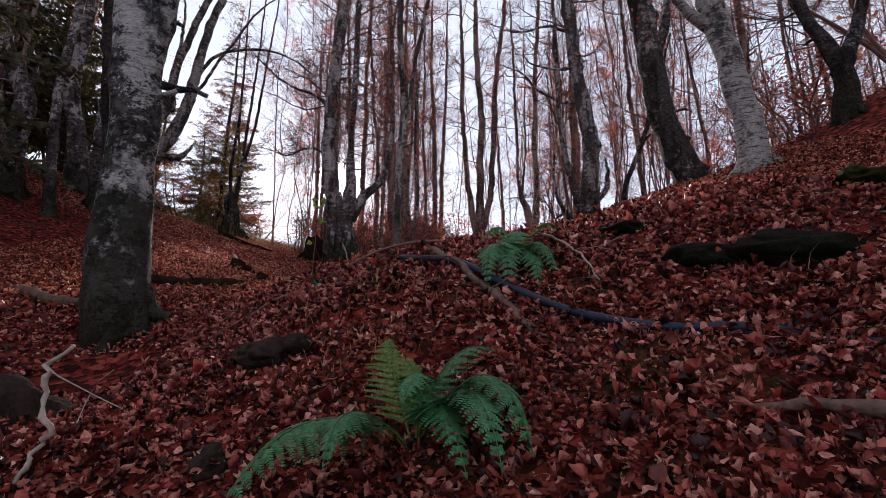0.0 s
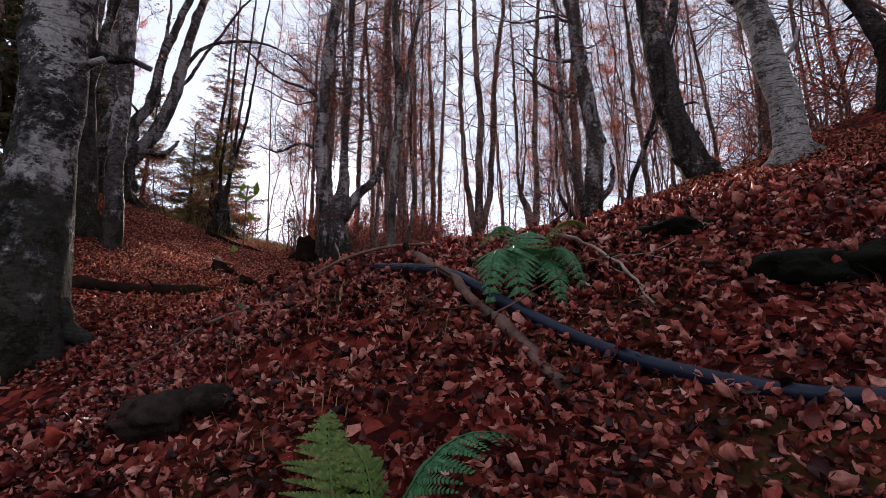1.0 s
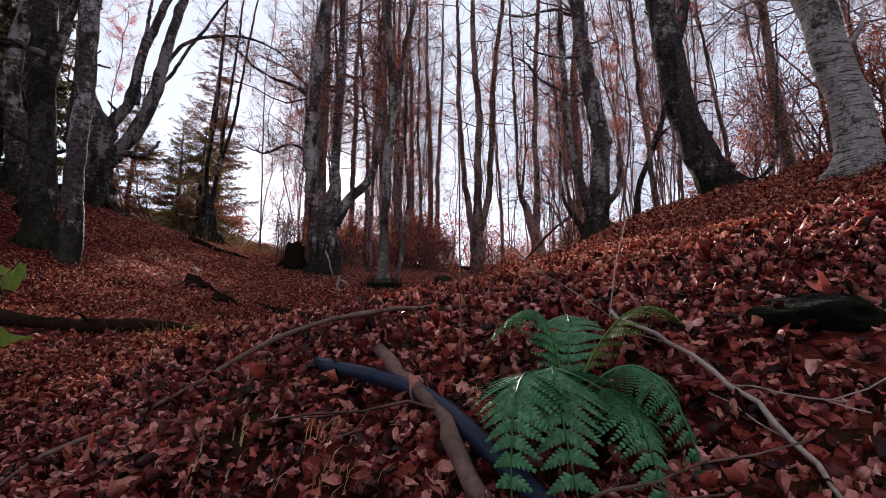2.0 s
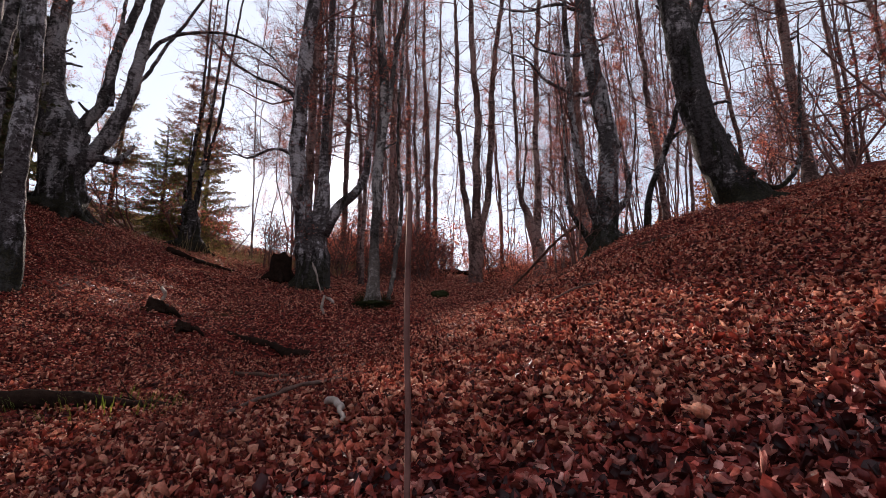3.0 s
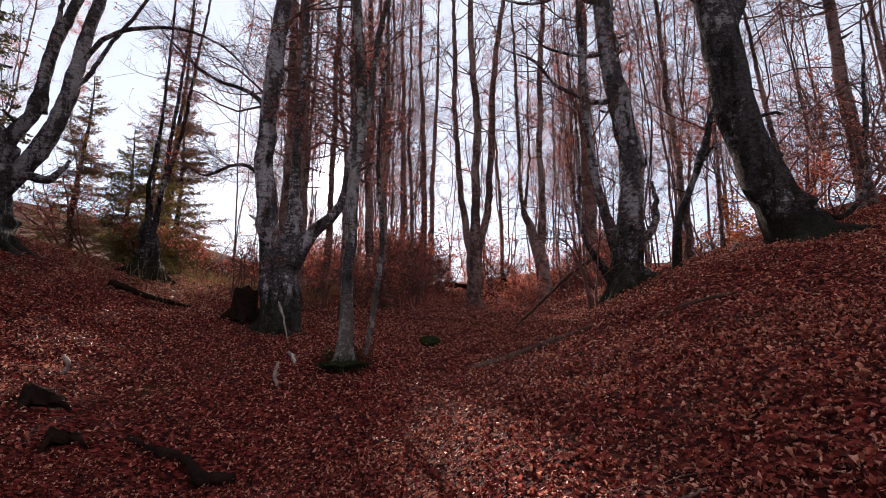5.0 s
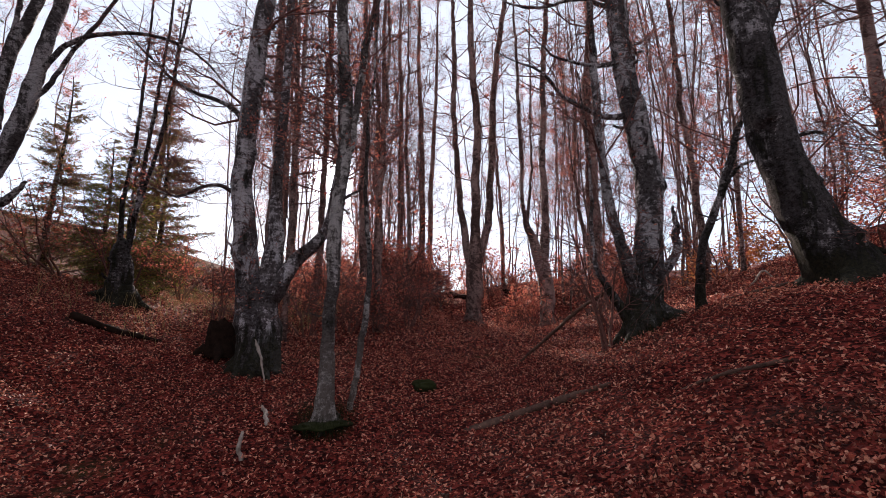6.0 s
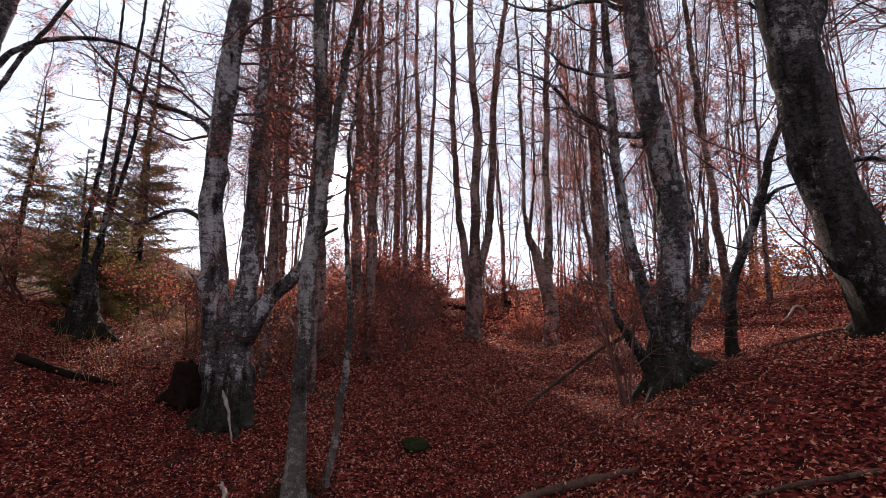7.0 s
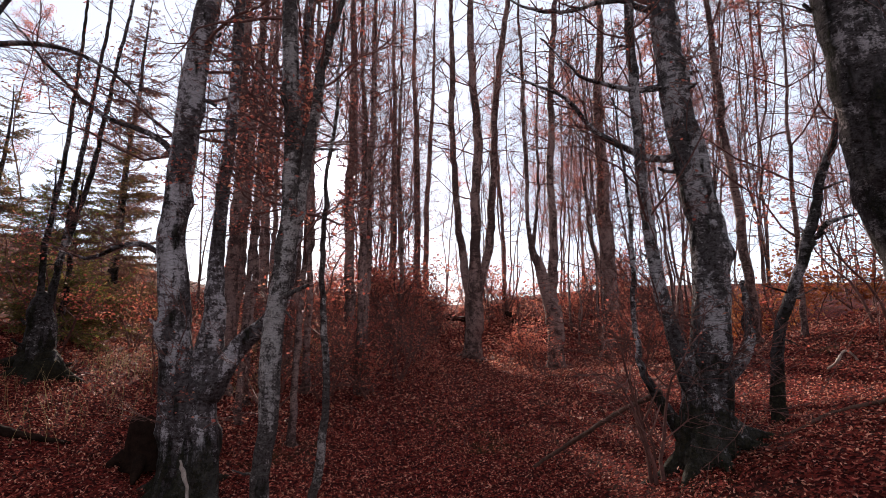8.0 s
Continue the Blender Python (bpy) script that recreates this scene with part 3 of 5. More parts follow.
def bole(name, parent, ctrl, material, rng, sides=18, rings=40, rough=0.045, label="", wob=0.012, flare=0.0, roots=0):
    """A trunk or limb through world points (x, y, z, radius), with lumps, a flared foot and root spurs."""
    long = sum(math.dist(p[:3], q[:3]) for p, q in zip(ctrl, ctrl[1:]))
    rings = max(rings, min(int(long / 0.11), 160))
    path = curve_path(shift_in(parent, ctrl), rings, rng, wob * math.sqrt(40 / rings))
    if flare:
        z = path[:, 2] - path[0, 2]
        path[:, 3] *= 1 + flare * np.exp(-np.maximum(z - 0.25, 0) / 0.22)
    sw = Sweep()
    sw.tube(path[:, :3], path[:, 3], sides, rough, rng)
    ob = piece(name, sw.mesh(name), material, parent, label)
    for k in range(roots):
        a = 2 * np.pi * (k + rng.uniform(-0.35, 0.35)) / roots
        r0 = path[0, 3]
        x, y, z = path[0, :3]
        out, far = np.array([math.cos(a), math.sin(a)]), rng.uniform(0.75, 1.25)
        gl = [float(ground(parent.location.x + x + out[0] * q, parent.location.y + y + out[1] * q)) - parent.location.z for q in (r0 * 0.5, r0 * 0.95 * far, r0 * 1.35 * far, r0 * 1.8 * far)]
        rt = Sweep()
        ridge = curve_path([(x + out[0] * r0 * 0.45, y + out[1] * r0 * 0.45, gl[0] + min(r0 * 1.5 * far, 0.4), r0 * 0.30), (x + out[0] * r0 * 0.8 * far, y + out[1] * r0 * 0.8 * far, gl[1] + min(r0 * 0.42, 0.12), r0 * 0.28), (x + out[0] * r0 * 1.25 * far, y + out[1] * r0 * 1.25 * far, gl[2] + r0 * 0.05, r0 * 0.2), (x + out[0] * r0 * 1.9 * far, y + out[1] * r0 * 1.9 * far, gl[3] - 0.08, r0 * 0.08)], 12, rng, r0 * 0.03)
        rt.tube(ridge[:, :3], ridge[:, 3], 9, 0.1, rng)
        piece("root", rt.mesh("root"), material, parent)
    return ob, path


def boughs(parent, path, rng, count, lo, hi, length, radius, level=2, rise=0.06, many=5, leaves=0, leaf=0.046, material=None, leaf_material_=None, way=None, scatter=0.07, spread=0.8):
    """Side branches on a bole between the fractions lo and hi of it, with twigs, and leaves on the twigs."""
    sw, tips = Sweep(), []
    u = rng.uniform(lo, hi, count)
    i = (u * (len(path) - 1)).astype(int)
    a = rng.uniform(0, 2 * np.pi, count)
    d = np.stack([np.cos(a), np.sin(a), rng.uniform(0.05, 0.8, count)], 1)
    if way is not None:
        d = d * 0.6 + np.asarray(way, float)
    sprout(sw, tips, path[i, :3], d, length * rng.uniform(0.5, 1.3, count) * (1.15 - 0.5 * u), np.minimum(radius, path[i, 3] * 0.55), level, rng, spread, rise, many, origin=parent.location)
    if sw.n:
        piece("twigwork", sw.mesh("twigwork"), material or M_TWIG, parent)["kind"] = "stuff"
    got = leaves_on("foliage", tips, leaves, leaf, rng, leaf_material_ or M_HANGING, parent, scatter)
    if got is not None:
        got["kind"] = "stuff"
    return tips

# ---- the trees near the way ----
def rs(seed):
    return np.random.RandomState(seed)


def stubs(parent, path, material, rng, many):
    """Snapped side branches, a hand or two long, on the lower half of a stem."""
    for _ in range(many):
        i = rng.randint(len(path) // 12 + 1, max(len(path) * 6 // 10, len(path) // 12 + 3))
        a = rng.uniform(0, 2 * np.pi)
        r = min(path[i, 3] * rng.uniform(0.12, 0.3), 0.04)
        sw = Sweep()
        pts = roam(path[i, :3], (math.cos(a), math.sin(a), rng.uniform(-0.1, 0.7)), path[i, 3] + rng.uniform(0.06, 0.4), 6, rng, 0.2, 0.03)
        sw.tube(pts, np.linspace(r * 1.3, r * 0.6, 6), 6, 0.1, rng)
        piece("stub", sw.mesh("stub"), material, parent)


def beech(name, at, label, stems, material, seed, flare=0.3, roots=5, sides=18, group="beeches in the gully", bough=None, slim=0.88):
    """A beech: the first stem is its trunk, the others are limbs. Stems are (x, z, width) in the tree's own upright plane, y lean apart."""
    x, y = at
    rng = rs(seed)
    t = thing(name, (x, y, float(ground(x, y))), label, "tree", group)
    paths = []
    for k, stem in enumerate(stems):
        ctrl = [(c[0], (c[3] if len(c) > 3 else y), c[1], c[2] / 2 * slim) for c in stem]
        if k == 0:
            ctrl[0] = (ctrl[0][0], ctrl[0][1], float(ground(ctrl[0][0], ctrl[0][1])) - 0.12, ctrl[0][3])
        ob, path = bole("trunk" if k == 0 else "limb", t, ctrl, material, rng, (sides if k == 0 else max(8, sides - 6)) + (8 if y < 16 else 0), 46 if k == 0 else 30, 0.09 if y < 16 else 0.06, wob=0.012 if y < 16.8 else 0.028, flare=flare if k == 0 else 0, roots=roots if k == 0 else 0)
        paths.append(path)
        if k < 2 and y < 20:
            stubs(t, path, material, rs(seed * 7 + k), 7 if k == 0 else 4)
    for k, spec in enumerate(bough or ()):
        which, kw = spec
        boughs(t, paths[which], rs(seed * 31 + k), **kw)
    return t, paths


# the lichened beech beside the start
beech("beech_tree", (-1.96, 2.99), "lichen-mottled grey beech trunk with mossy foot on the leaf bank", [
    [(-1.97, 0.95, 0.32), (-2.02, 1.5, 0.34), (-2.02, 2.05, 0.28), (-2.04, 2.65, 0.30), (-2.1, 3.3, 0.28), (-2.2, 5.0, 0.24), (-2.1, 9, 0.14), (-2.2, 13, 0.03)],
    [(-2.04, 2.55, 0.2), (-1.93, 2.9, 0.17), (-1.86, 3.3, 0.13), (-1.6, 4.6, 0.1), (-1.4, 8, 0.03)]],
    M_BARK_A, 11, 0.12, 4, 22, slim=1, bough=[(0, dict(count=14, lo=0.5, hi=1.0, length=2.2, radius=0.03, leaves=1500))])
# slender beeches behind it
beech("beech_tree", (-5.05, 7.9), "slender pale-flecked beech on the far bank", [
    [(-5.05, 2.4, 0.30), (-5.08, 3.7, 0.27), (-5.08, 5.1, 0.28), (-5.15, 6.8, 0.26), (-5.3, 11, 0.17), (-5.2, 15, 0.04)]], M_BARK, 12, 0.25, 4, 14,
    bough=[(0, dict(count=14, lo=0.55, hi=1.0, length=1.8, radius=0.018, leaves=900))])
beech("beech_tree", (-5.75, 8.2), "old leaning beech trunk with lichen on the far bank", [
    [(-5.75, 2.6, 0.46), (-5.86, 3.8, 0.37), (-6.1, 5.3, 0.40), (-6.2, 6.8, 0.36), (-6.5, 11, 0.22), (-6.6, 15, 0.05)],
    [(-6.05, 4.9, 0.2), (-5.8, 6.2, 0.16), (-5.5, 9, 0.1), (-5.4, 12, 0.03)]], M_BARK_DARK, 13, 0.3, 5, 16,
    bough=[(0, dict(count=14, lo=0.55, hi=1.0, length=1.8, radius=0.018, leaves=900))])
# the pollard with its fan of limbs
beech("pollard_beech", (-8.75, 13.4), "massive dark pollard beech with a fan of crooked limbs", [
    [(-8.95, 4.5, 0.95), (-9.02, 5.8, 0.9), (-9.15, 6.8, 0.92), (-9.35, 7.6, 0.6), (-9.5, 10.3, 0.4), (-9.7, 15, 0.2), (-9.5, 18, 0.04)],
    [(-8.95, 6.3, 0.45), (-8.7, 6.8, 0.34), (-8.25, 7.5, 0.27), (-8.05, 8.9, 0.23), (-7.6, 10.3, 0.2), (-6.6, 13, 0.13), (-6.3, 16, 0.03)],
    [(-8.8, 5.7, 0.44), (-8.35, 6.2, 0.38), (-7.7, 7.6, 0.33), (-7.5, 8.75, 0.27), (-7.2, 10.3, 0.23), (-6.3, 13, 0.14), (-5.9, 16, 0.04)],
    [(-8.6, 6.1, 0.26), (-8.3, 6.15, 0.2), (-7.65, 6.05, 0.15), (-7.3, 6.45, 0.06)],
    [(-7.46, 8.5, 0.12), (-7.0, 9.2, 0.10), (-5.6, 9.5, 0.07), (-4.3, 9.0, 0.045), (-3.6, 8.2, 0.02)],
    [(-7.5, 7.9, 0.11), (-7.1, 8.6, 0.09), (-6.3, 9.9, 0.07), (-5.6, 10.9, 0.05), (-4.6, 11.6, 0.02)],
    [(-8.0, 7.5, 0.14), (-8.1, 8.6, 0.12), (-7.9, 9.6, 0.10), (-8.1, 12, 0.03)]], M_BARK_RINGED, 14, 0.2, 6, 22, slim=1.0,
    bough=[(0, dict(count=16, lo=0.45, hi=1.0, length=2.2, radius=0.03, leaves=1200)), (1, dict(count=12, lo=0.5, hi=1.0, length=1.8, radius=0.018, leaves=300)), (2, dict(count=12, lo=0.5, hi=1.0, length=1.8, radius=0.018, leaves=300)), (4, dict(count=9, lo=0.3, hi=1.0, length=1.3, radius=0.012, leaves=100, level=1))])
# the double beech in the middle of the gully
beech("twin_beech", (-2.95, 13.8), "twin-stemmed grey beech with gnarled mossy base and pale root", [
    [(-3.0, 2.9, 0.62), (-3.1, 3.95, 0.55), (-3.33, 5.45, 0.48), (-3.45, 6.5, 0.43), (-3.42, 8.2, 0.41), (-3.33, 9.4, 0.42), (-3.22, 10.6, 0.40), (-3.0, 14, 0.3), (-2.9, 19, 0.05)],
    [(-2.72, 2.9, 0.5), (-2.74, 3.6, 0.5), (-2.8, 4.4, 0.46), (-2.68, 5.4, 0.34), (-2.72, 6.5, 0.23), (-2.72, 8.4, 0.19), (-2.68, 10.9, 0.17), (-2.5, 17, 0.05)],
    [(-2.75, 4.3, 0.42), (-2.35, 5.0, 0.30), (-1.8, 5.55, 0.24), (-1.62, 6.4, 0.17), (-1.62, 9, 0.12), (-1.3, 13, 0.03)],
    [(-3.35, 7.6, 0.14), (-3.8, 8.2, 0.11), (-4.5, 8.5, 0.08), (-5.6, 9.3, 0.05), (-6.6, 10.4, 0.02)],
    [(-3.38, 6.2, 0.10), (-3.9, 6.5, 0.08), (-4.6, 6.3, 0.06), (-5.3, 6.5, 0.02)]], M_BARK, 15, 0.35, 10, 24,
    bough=[(0, dict(count=12, lo=0.04, hi=0.4, length=1.1, radius=0.012, leaves=160)), (1, dict(count=12, lo=0.08, hi=0.5, length=1.1, radius=0.012, leaves=240)), (0, dict(count=15, lo=0.3, hi=1.0, length=2.6, radius=0.03, leaves=1700)), (1, dict(count=13, lo=0.3, hi=1.0, length=2.2, radius=0.027, leaves=1500)), (2, dict(count=12, lo=0.3, hi=1.0, length=1.8, radius=0.024, leaves=1400)), (3, dict(count=20, lo=0.15, hi=1.0, length=1.3, radius=0.012, leaves=380, rise=0.0)), (4, dict(count=20, lo=0.15, hi=1.0, length=1.3, radius=0.0108, leaves=420, rise=0.0))])
# the slim beech in front of it
beech("slim_beech", (-1.12, 11.5), "slim beech with smooth pale foot and mossy root collar", [
    [(-1.14, 2.4, 0.31), (-1.13, 3.0, 0.25), (-1.12, 3.6, 0.21), (-1.07, 5.1, 0.23), (-1.0, 6.05, 0.22), (-1.05, 7.6, 0.20), (-1.15, 8.9, 0.19), (-1.1, 12, 0.12), (-1.1, 16, 0.03)],
    [(-1.02, 6.0, 0.14), (-0.88, 6.8, 0.13), (-0.72, 8.0, 0.11), (-0.5, 9.2, 0.09), (-0.2, 13, 0.03)],
    [(-0.9, 2.45, 0.10, 11.95), (-0.74, 3.7, 0.11, 11.95), (-0.64, 4.5, 0.09, 11.9), (-0.7, 6, 0.07, 11.9), (-0.6, 9, 0.03, 11.9)]], M_BARK_SLIM, 16, 0.25, 5, 18,
    bough=[(0, dict(count=12, lo=0.12, hi=0.45, length=0.9, radius=0.009, leaves=500)), (0, dict(count=16, lo=0.3, hi=1.0, length=1.7, radius=0.021, leaves=1400)), (1, dict(count=14, lo=0.2, hi=1.0, length=1.4, radius=0.018, leaves=1300)), (2, dict(count=12, lo=0.4, hi=1.0, length=1.2, radius=0.012, leaves=900))])
# the tall beech on the shoulder of the bank
beech("tall_beech", (3.98, 13.0), "tall ring-marked grey beech on gnarled mossy roots", [
    [(3.95, 3.6, 0.66), (4.0, 4.2, 0.58), (4.08, 4.8, 0.52), (4.18, 5.6, 0.47), (4.21, 6.3, 0.44), (4.07, 7.45, 0.42), (3.87, 8.7, 0.39), (3.76, 10.0, 0.36), (3.5, 14, 0.25), (3.3, 19, 0.04)],
    [(3.95, 4.2, 0.34), (3.62, 5.2, 0.2), (3.5, 5.9, 0.17), (3.41, 6.8, 0.15), (3.36, 8.3, 0.14), (3.33, 10.0, 0.11), (3.2, 13, 0.03)],
    [(4.05, 7.7, 0.13), (3.6, 7.6, 0.11), (2.9, 7.9, 0.08), (2.3, 8.5, 0.05), (1.5, 8.9, 0.02)],
    [(3.93, 8.7, 0.11), (3.4, 8.6, 0.08), (2.7, 8.75, 0.05), (2.0, 9.4, 0.02)],
    [(3.8, 9.8, 0.11), (3.2, 10.0, 0.07), (2.3, 9.8, 0.05), (1.2, 10.2, 0.02)],
    [(4.2, 4.6, 0.22), (4.5, 4.9, 0.16), (4.62, 5.4, 0.11), (4.6, 5.9, 0.05)],
    [(3.75, 3.8, 0.24), (3.4, 4.3, 0.14), (3.2, 4.8, 0.09), (3.15, 6.2, 0.06), (3.0, 8.5, 0.02)]], M_BARK_RINGED, 17, 0.22, 7, 22, slim=1.0,
    bough=[(0, dict(count=16, lo=0.02, hi=0.3, length=1.2, radius=0.012, leaves=80)), (1, dict(count=10, lo=0.05, hi=0.4, length=1.1, radius=0.011, leaves=60)), (0, dict(count=26, lo=0.35, hi=1.0, length=2.4, radius=0.03, leaves=1500)), (1, dict(count=22, lo=0.15, hi=1.0, length=1.4, radius=0.02, leaves=700)), (2, dict(count=10, lo=0.2, hi=1.0, length=1.2, radius=0.014, leaves=180, level=1)), (3, dict(count=9, lo=0.2, hi=1.0, length=1.0, radius=0.014, leaves=180, level=1)), (4, dict(count=9, lo=0.2, hi=1.0, length=1.2, radius=0.014, leaves=180, level=1)), (6, dict(count=12, lo=0.2, hi=1.0, length=1.0, radius=0.012, leaves=120, level=1))])
for k, (x, y, lean, hgt, wid, lv) in enumerate(((8.6, 14.8, -0.6, 9, 0.16, 700), (10.8, 12.4, -0.9, 11, 0.18, 900), (12.0, 15.2, -0.4, 11, 0.18, 900), (7.9, 16.4, 0.3, 9, 0.13, 500))):
    g = float(lie(x, y))
    beech("spreading_beech", (x, y), "slender dark beech with long flat sprays of twigs and russet leaves", [
        [(x, g, wid), (x + lean * 0.15, g + 1.5, wid * 0.85), (x + lean * 0.5, g + hgt * 0.4, wid * 0.7), (x + lean, g + hgt * 0.75, wid * 0.4), (x + lean * 1.1, g + hgt + 2, 0.03)]],
        M_BARK_FAR, 240 + k, 0.25, 3, 10, "beeches on the upper bank", bough=[(0, dict(count=18, lo=0.10, hi=0.85, length=3.6, radius=0.022, leaves=lv, many=6, rise=0.0, way=(-0.25, -0.25, -0.1)))])
beech("crooked_sapling", (5.12, 13.3), "thin crooked dark sapling forking beside the tall beech", [
    [(5.12, 4.1, 0.20), (5.18, 5.15, 0.17), (5.6, 6.1, 0.15), (6.15, 7.6, 0.13), (6.4, 8.2, 0.10), (6.9, 10, 0.05)],
    [(5.65, 6.2, 0.09), (6.1, 6.75, 0.07), (6.5, 6.9, 0.02)]], M_BARK_DARK, 18, 0.2, 3, 10,
    bough=[(0, dict(count=12, lo=0.4, hi=1.0, length=1.2, radius=0.012, leaves=180))])
# the great dark leaning beech
beech("leaning_beech", (6.6, 11.9), "great dark leaning beech with pale lichen patch", [
    [(6.62, 4.3, 1.05), (6.12, 5.4, 0.95), (5.82, 6.4, 0.84), (5.64, 7.7, 0.86), (5.5, 9.1, 0.78), (5.2, 11, 0.6), (4.9, 15, 0.3), (4.8, 18, 0.05)],
    [(6.1, 5.9, 0.4), (6.3, 6.0, 0.24), (6.38, 6.05, 0.16)],
    [(5.7, 8.3, 0.4), (6.0, 9.2, 0.3), (6.2, 10.5, 0.24), (6.6, 14, 0.05)],
    [(6.05, 6.3, 0.2), (6.5, 5.65, 0.16), (6.95, 5.05, 0.14), (7.35, 4.9, 0.13), (7.75, 5.2, 0.12), (8.0, 6.5, 0.1), (8.3, 9, 0.03)]], M_BARK_DARK, 19, 0.3, 6, 24,
    slim=0.78, bough=[(0, dict(count=16, lo=0.4, hi=1.0, length=3.0, radius=0.042, leaves=1500)), (2, dict(count=10, lo=0.3, hi=1.0, length=2.4, radius=0.03, leaves=1500)), (3, dict(count=16, lo=0.2, hi=1.0, length=1.8, radius=0.018, leaves=1500))])
# the silver beech near the start
beech("silver_beech", (3.1, 4.6), "silver-white beech trunk with ringed bark leaning downhill", [
    [(3.12, 2.5, 0.38), (3.1, 2.9, 0.34), (3.08, 3.3, 0.32), (2.96, 3.8, 0.31), (2.86, 4.3, 0.34), (2.82, 4.8, 0.36), (2.6, 7, 0.26), (2.5, 12, 0.05)],
    [(2.88, 4.1, 0.2), (2.72, 4.2, 0.17), (2.55, 4.35, 0.13), (2.35, 4.75, 0.11), (2.0, 6.5, 0.04)]], M_BARK_PALE, 20, 0.06, 3, 20,
    slim=0.78, bough=[(0, dict(count=12, lo=0.6, hi=1.0, length=2.0, radius=0.024, leaves=1200))])
beech("forked_beech", (4.3, 4.8), "dark forked beech on the upper bank", [
    [(4.3, 3.0, 0.40), (4.28, 3.9, 0.34), (4.05, 4.35, 0.22), (3.9, 4.8, 0.2), (3.6, 7, 0.14), (3.5, 11, 0.03)],
    [(4.28, 3.75, 0.3), (4.5, 4.2, 0.26), (4.72, 4.8, 0.2), (5.2, 8, 0.1), (5.4, 11, 0.03)]], M_BARK_DARK, 21, 0.3, 5, 16,
    slim=0.55, bough=[(0, dict(count=14, lo=0.3, hi=1.0, length=1.8, radius=0.018, leaves=1100)), (1, dict(count=14, lo=0.2, hi=1.0, length=1.8, radius=0.018, leaves=1100))])
# beeches up the gully
beech("pollard_beech", (1.92, 26.5), "three-stemmed pollard beech further up the gully", [
    [(1.92, 4.3, 0.72), (2.0, 6.6, 0.84), (2.06, 8.0, 0.55), (2.06, 10.2, 0.47), (2.0, 14.3, 0.40), (1.9, 20, 0.3), (1.9, 26, 0.04)],
    [(1.95, 6.3, 0.5), (1.53, 8.8, 0.36), (1.33, 11.4, 0.31), (1.15, 17.1, 0.27), (1.1, 20, 0.2), (1.0, 25, 0.04)],
    [(2.1, 6.4, 0.5), (2.66, 8.7, 0.41), (2.9, 11.4, 0.36), (3.25, 15.7, 0.33), (3.7, 20, 0.26), (4.0, 26, 0.04)]], M_BARK_FAR, 22, 0.3, 5, 14, "beeches up the gully",
    bough=[(0, dict(count=24, lo=0.3, hi=1.0, length=3.0, radius=0.03, leaves=900)), (1, dict(count=20, lo=0.3, hi=1.0, length=2.6, radius=0.03, leaves=750)), (2, dict(count=20, lo=0.3, hi=1.0, length=3.0, radius=0.03, leaves=750))])
beech("pollard_beech", (4.92, 25.0), "burred pollard beech with thin upright stems", [
    [(4.92, 3.9, 0.6), (4.82, 6.1, 0.7), (4.45, 7.3, 0.5), (4.12, 8.5, 0.26), (4.05, 12.3, 0.2), (3.95, 17, 0.14), (3.9, 22, 0.03)],
    [(4.85, 6.2, 0.5), (5.0, 8.5, 0.38), (5.15, 13.6, 0.3), (5.6, 19, 0.22), (5.8, 24, 0.04)],
    [(4.2, 8.0, 0.2), (4.4, 9.5, 0.14), (4.5, 14, 0.1), (4.7, 20, 0.03)]], M_BARK_FAR, 23, 0.3, 5, 14, "beeches up the gully",
    bough=[(0, dict(count=22, lo=0.35, hi=1.0, length=2.4, radius=0.024, leaves=750)), (1, dict(count=22, lo=0.25, hi=1.0, length=2.6, radius=0.03, leaves=750))])
beech("beech_tree", (7.72, 27.0), "russet-twigged beech up the gully", [
    [(7.72, 4.3, 0.85), (7.84, 7.5, 0.75), (7.8, 14.5, 0.5), (7.97, 20, 0.3), (8, 25, 0.05)],
    [(7.75, 6.5, 0.3), (7.2, 9, 0.2), (7.0, 14, 0.12), (6.9, 20, 0.03)]], M_BARK_FAR, 24, 0.3, 5, 12, "beeches up the gully",
    bough=[(0, dict(count=34, lo=0.15, hi=1.0, length=3.0, radius=0.03, leaves=6600)), (1, dict(count=20, lo=0.15, hi=1.0, length=2.2, radius=0.024, leaves=2700))])
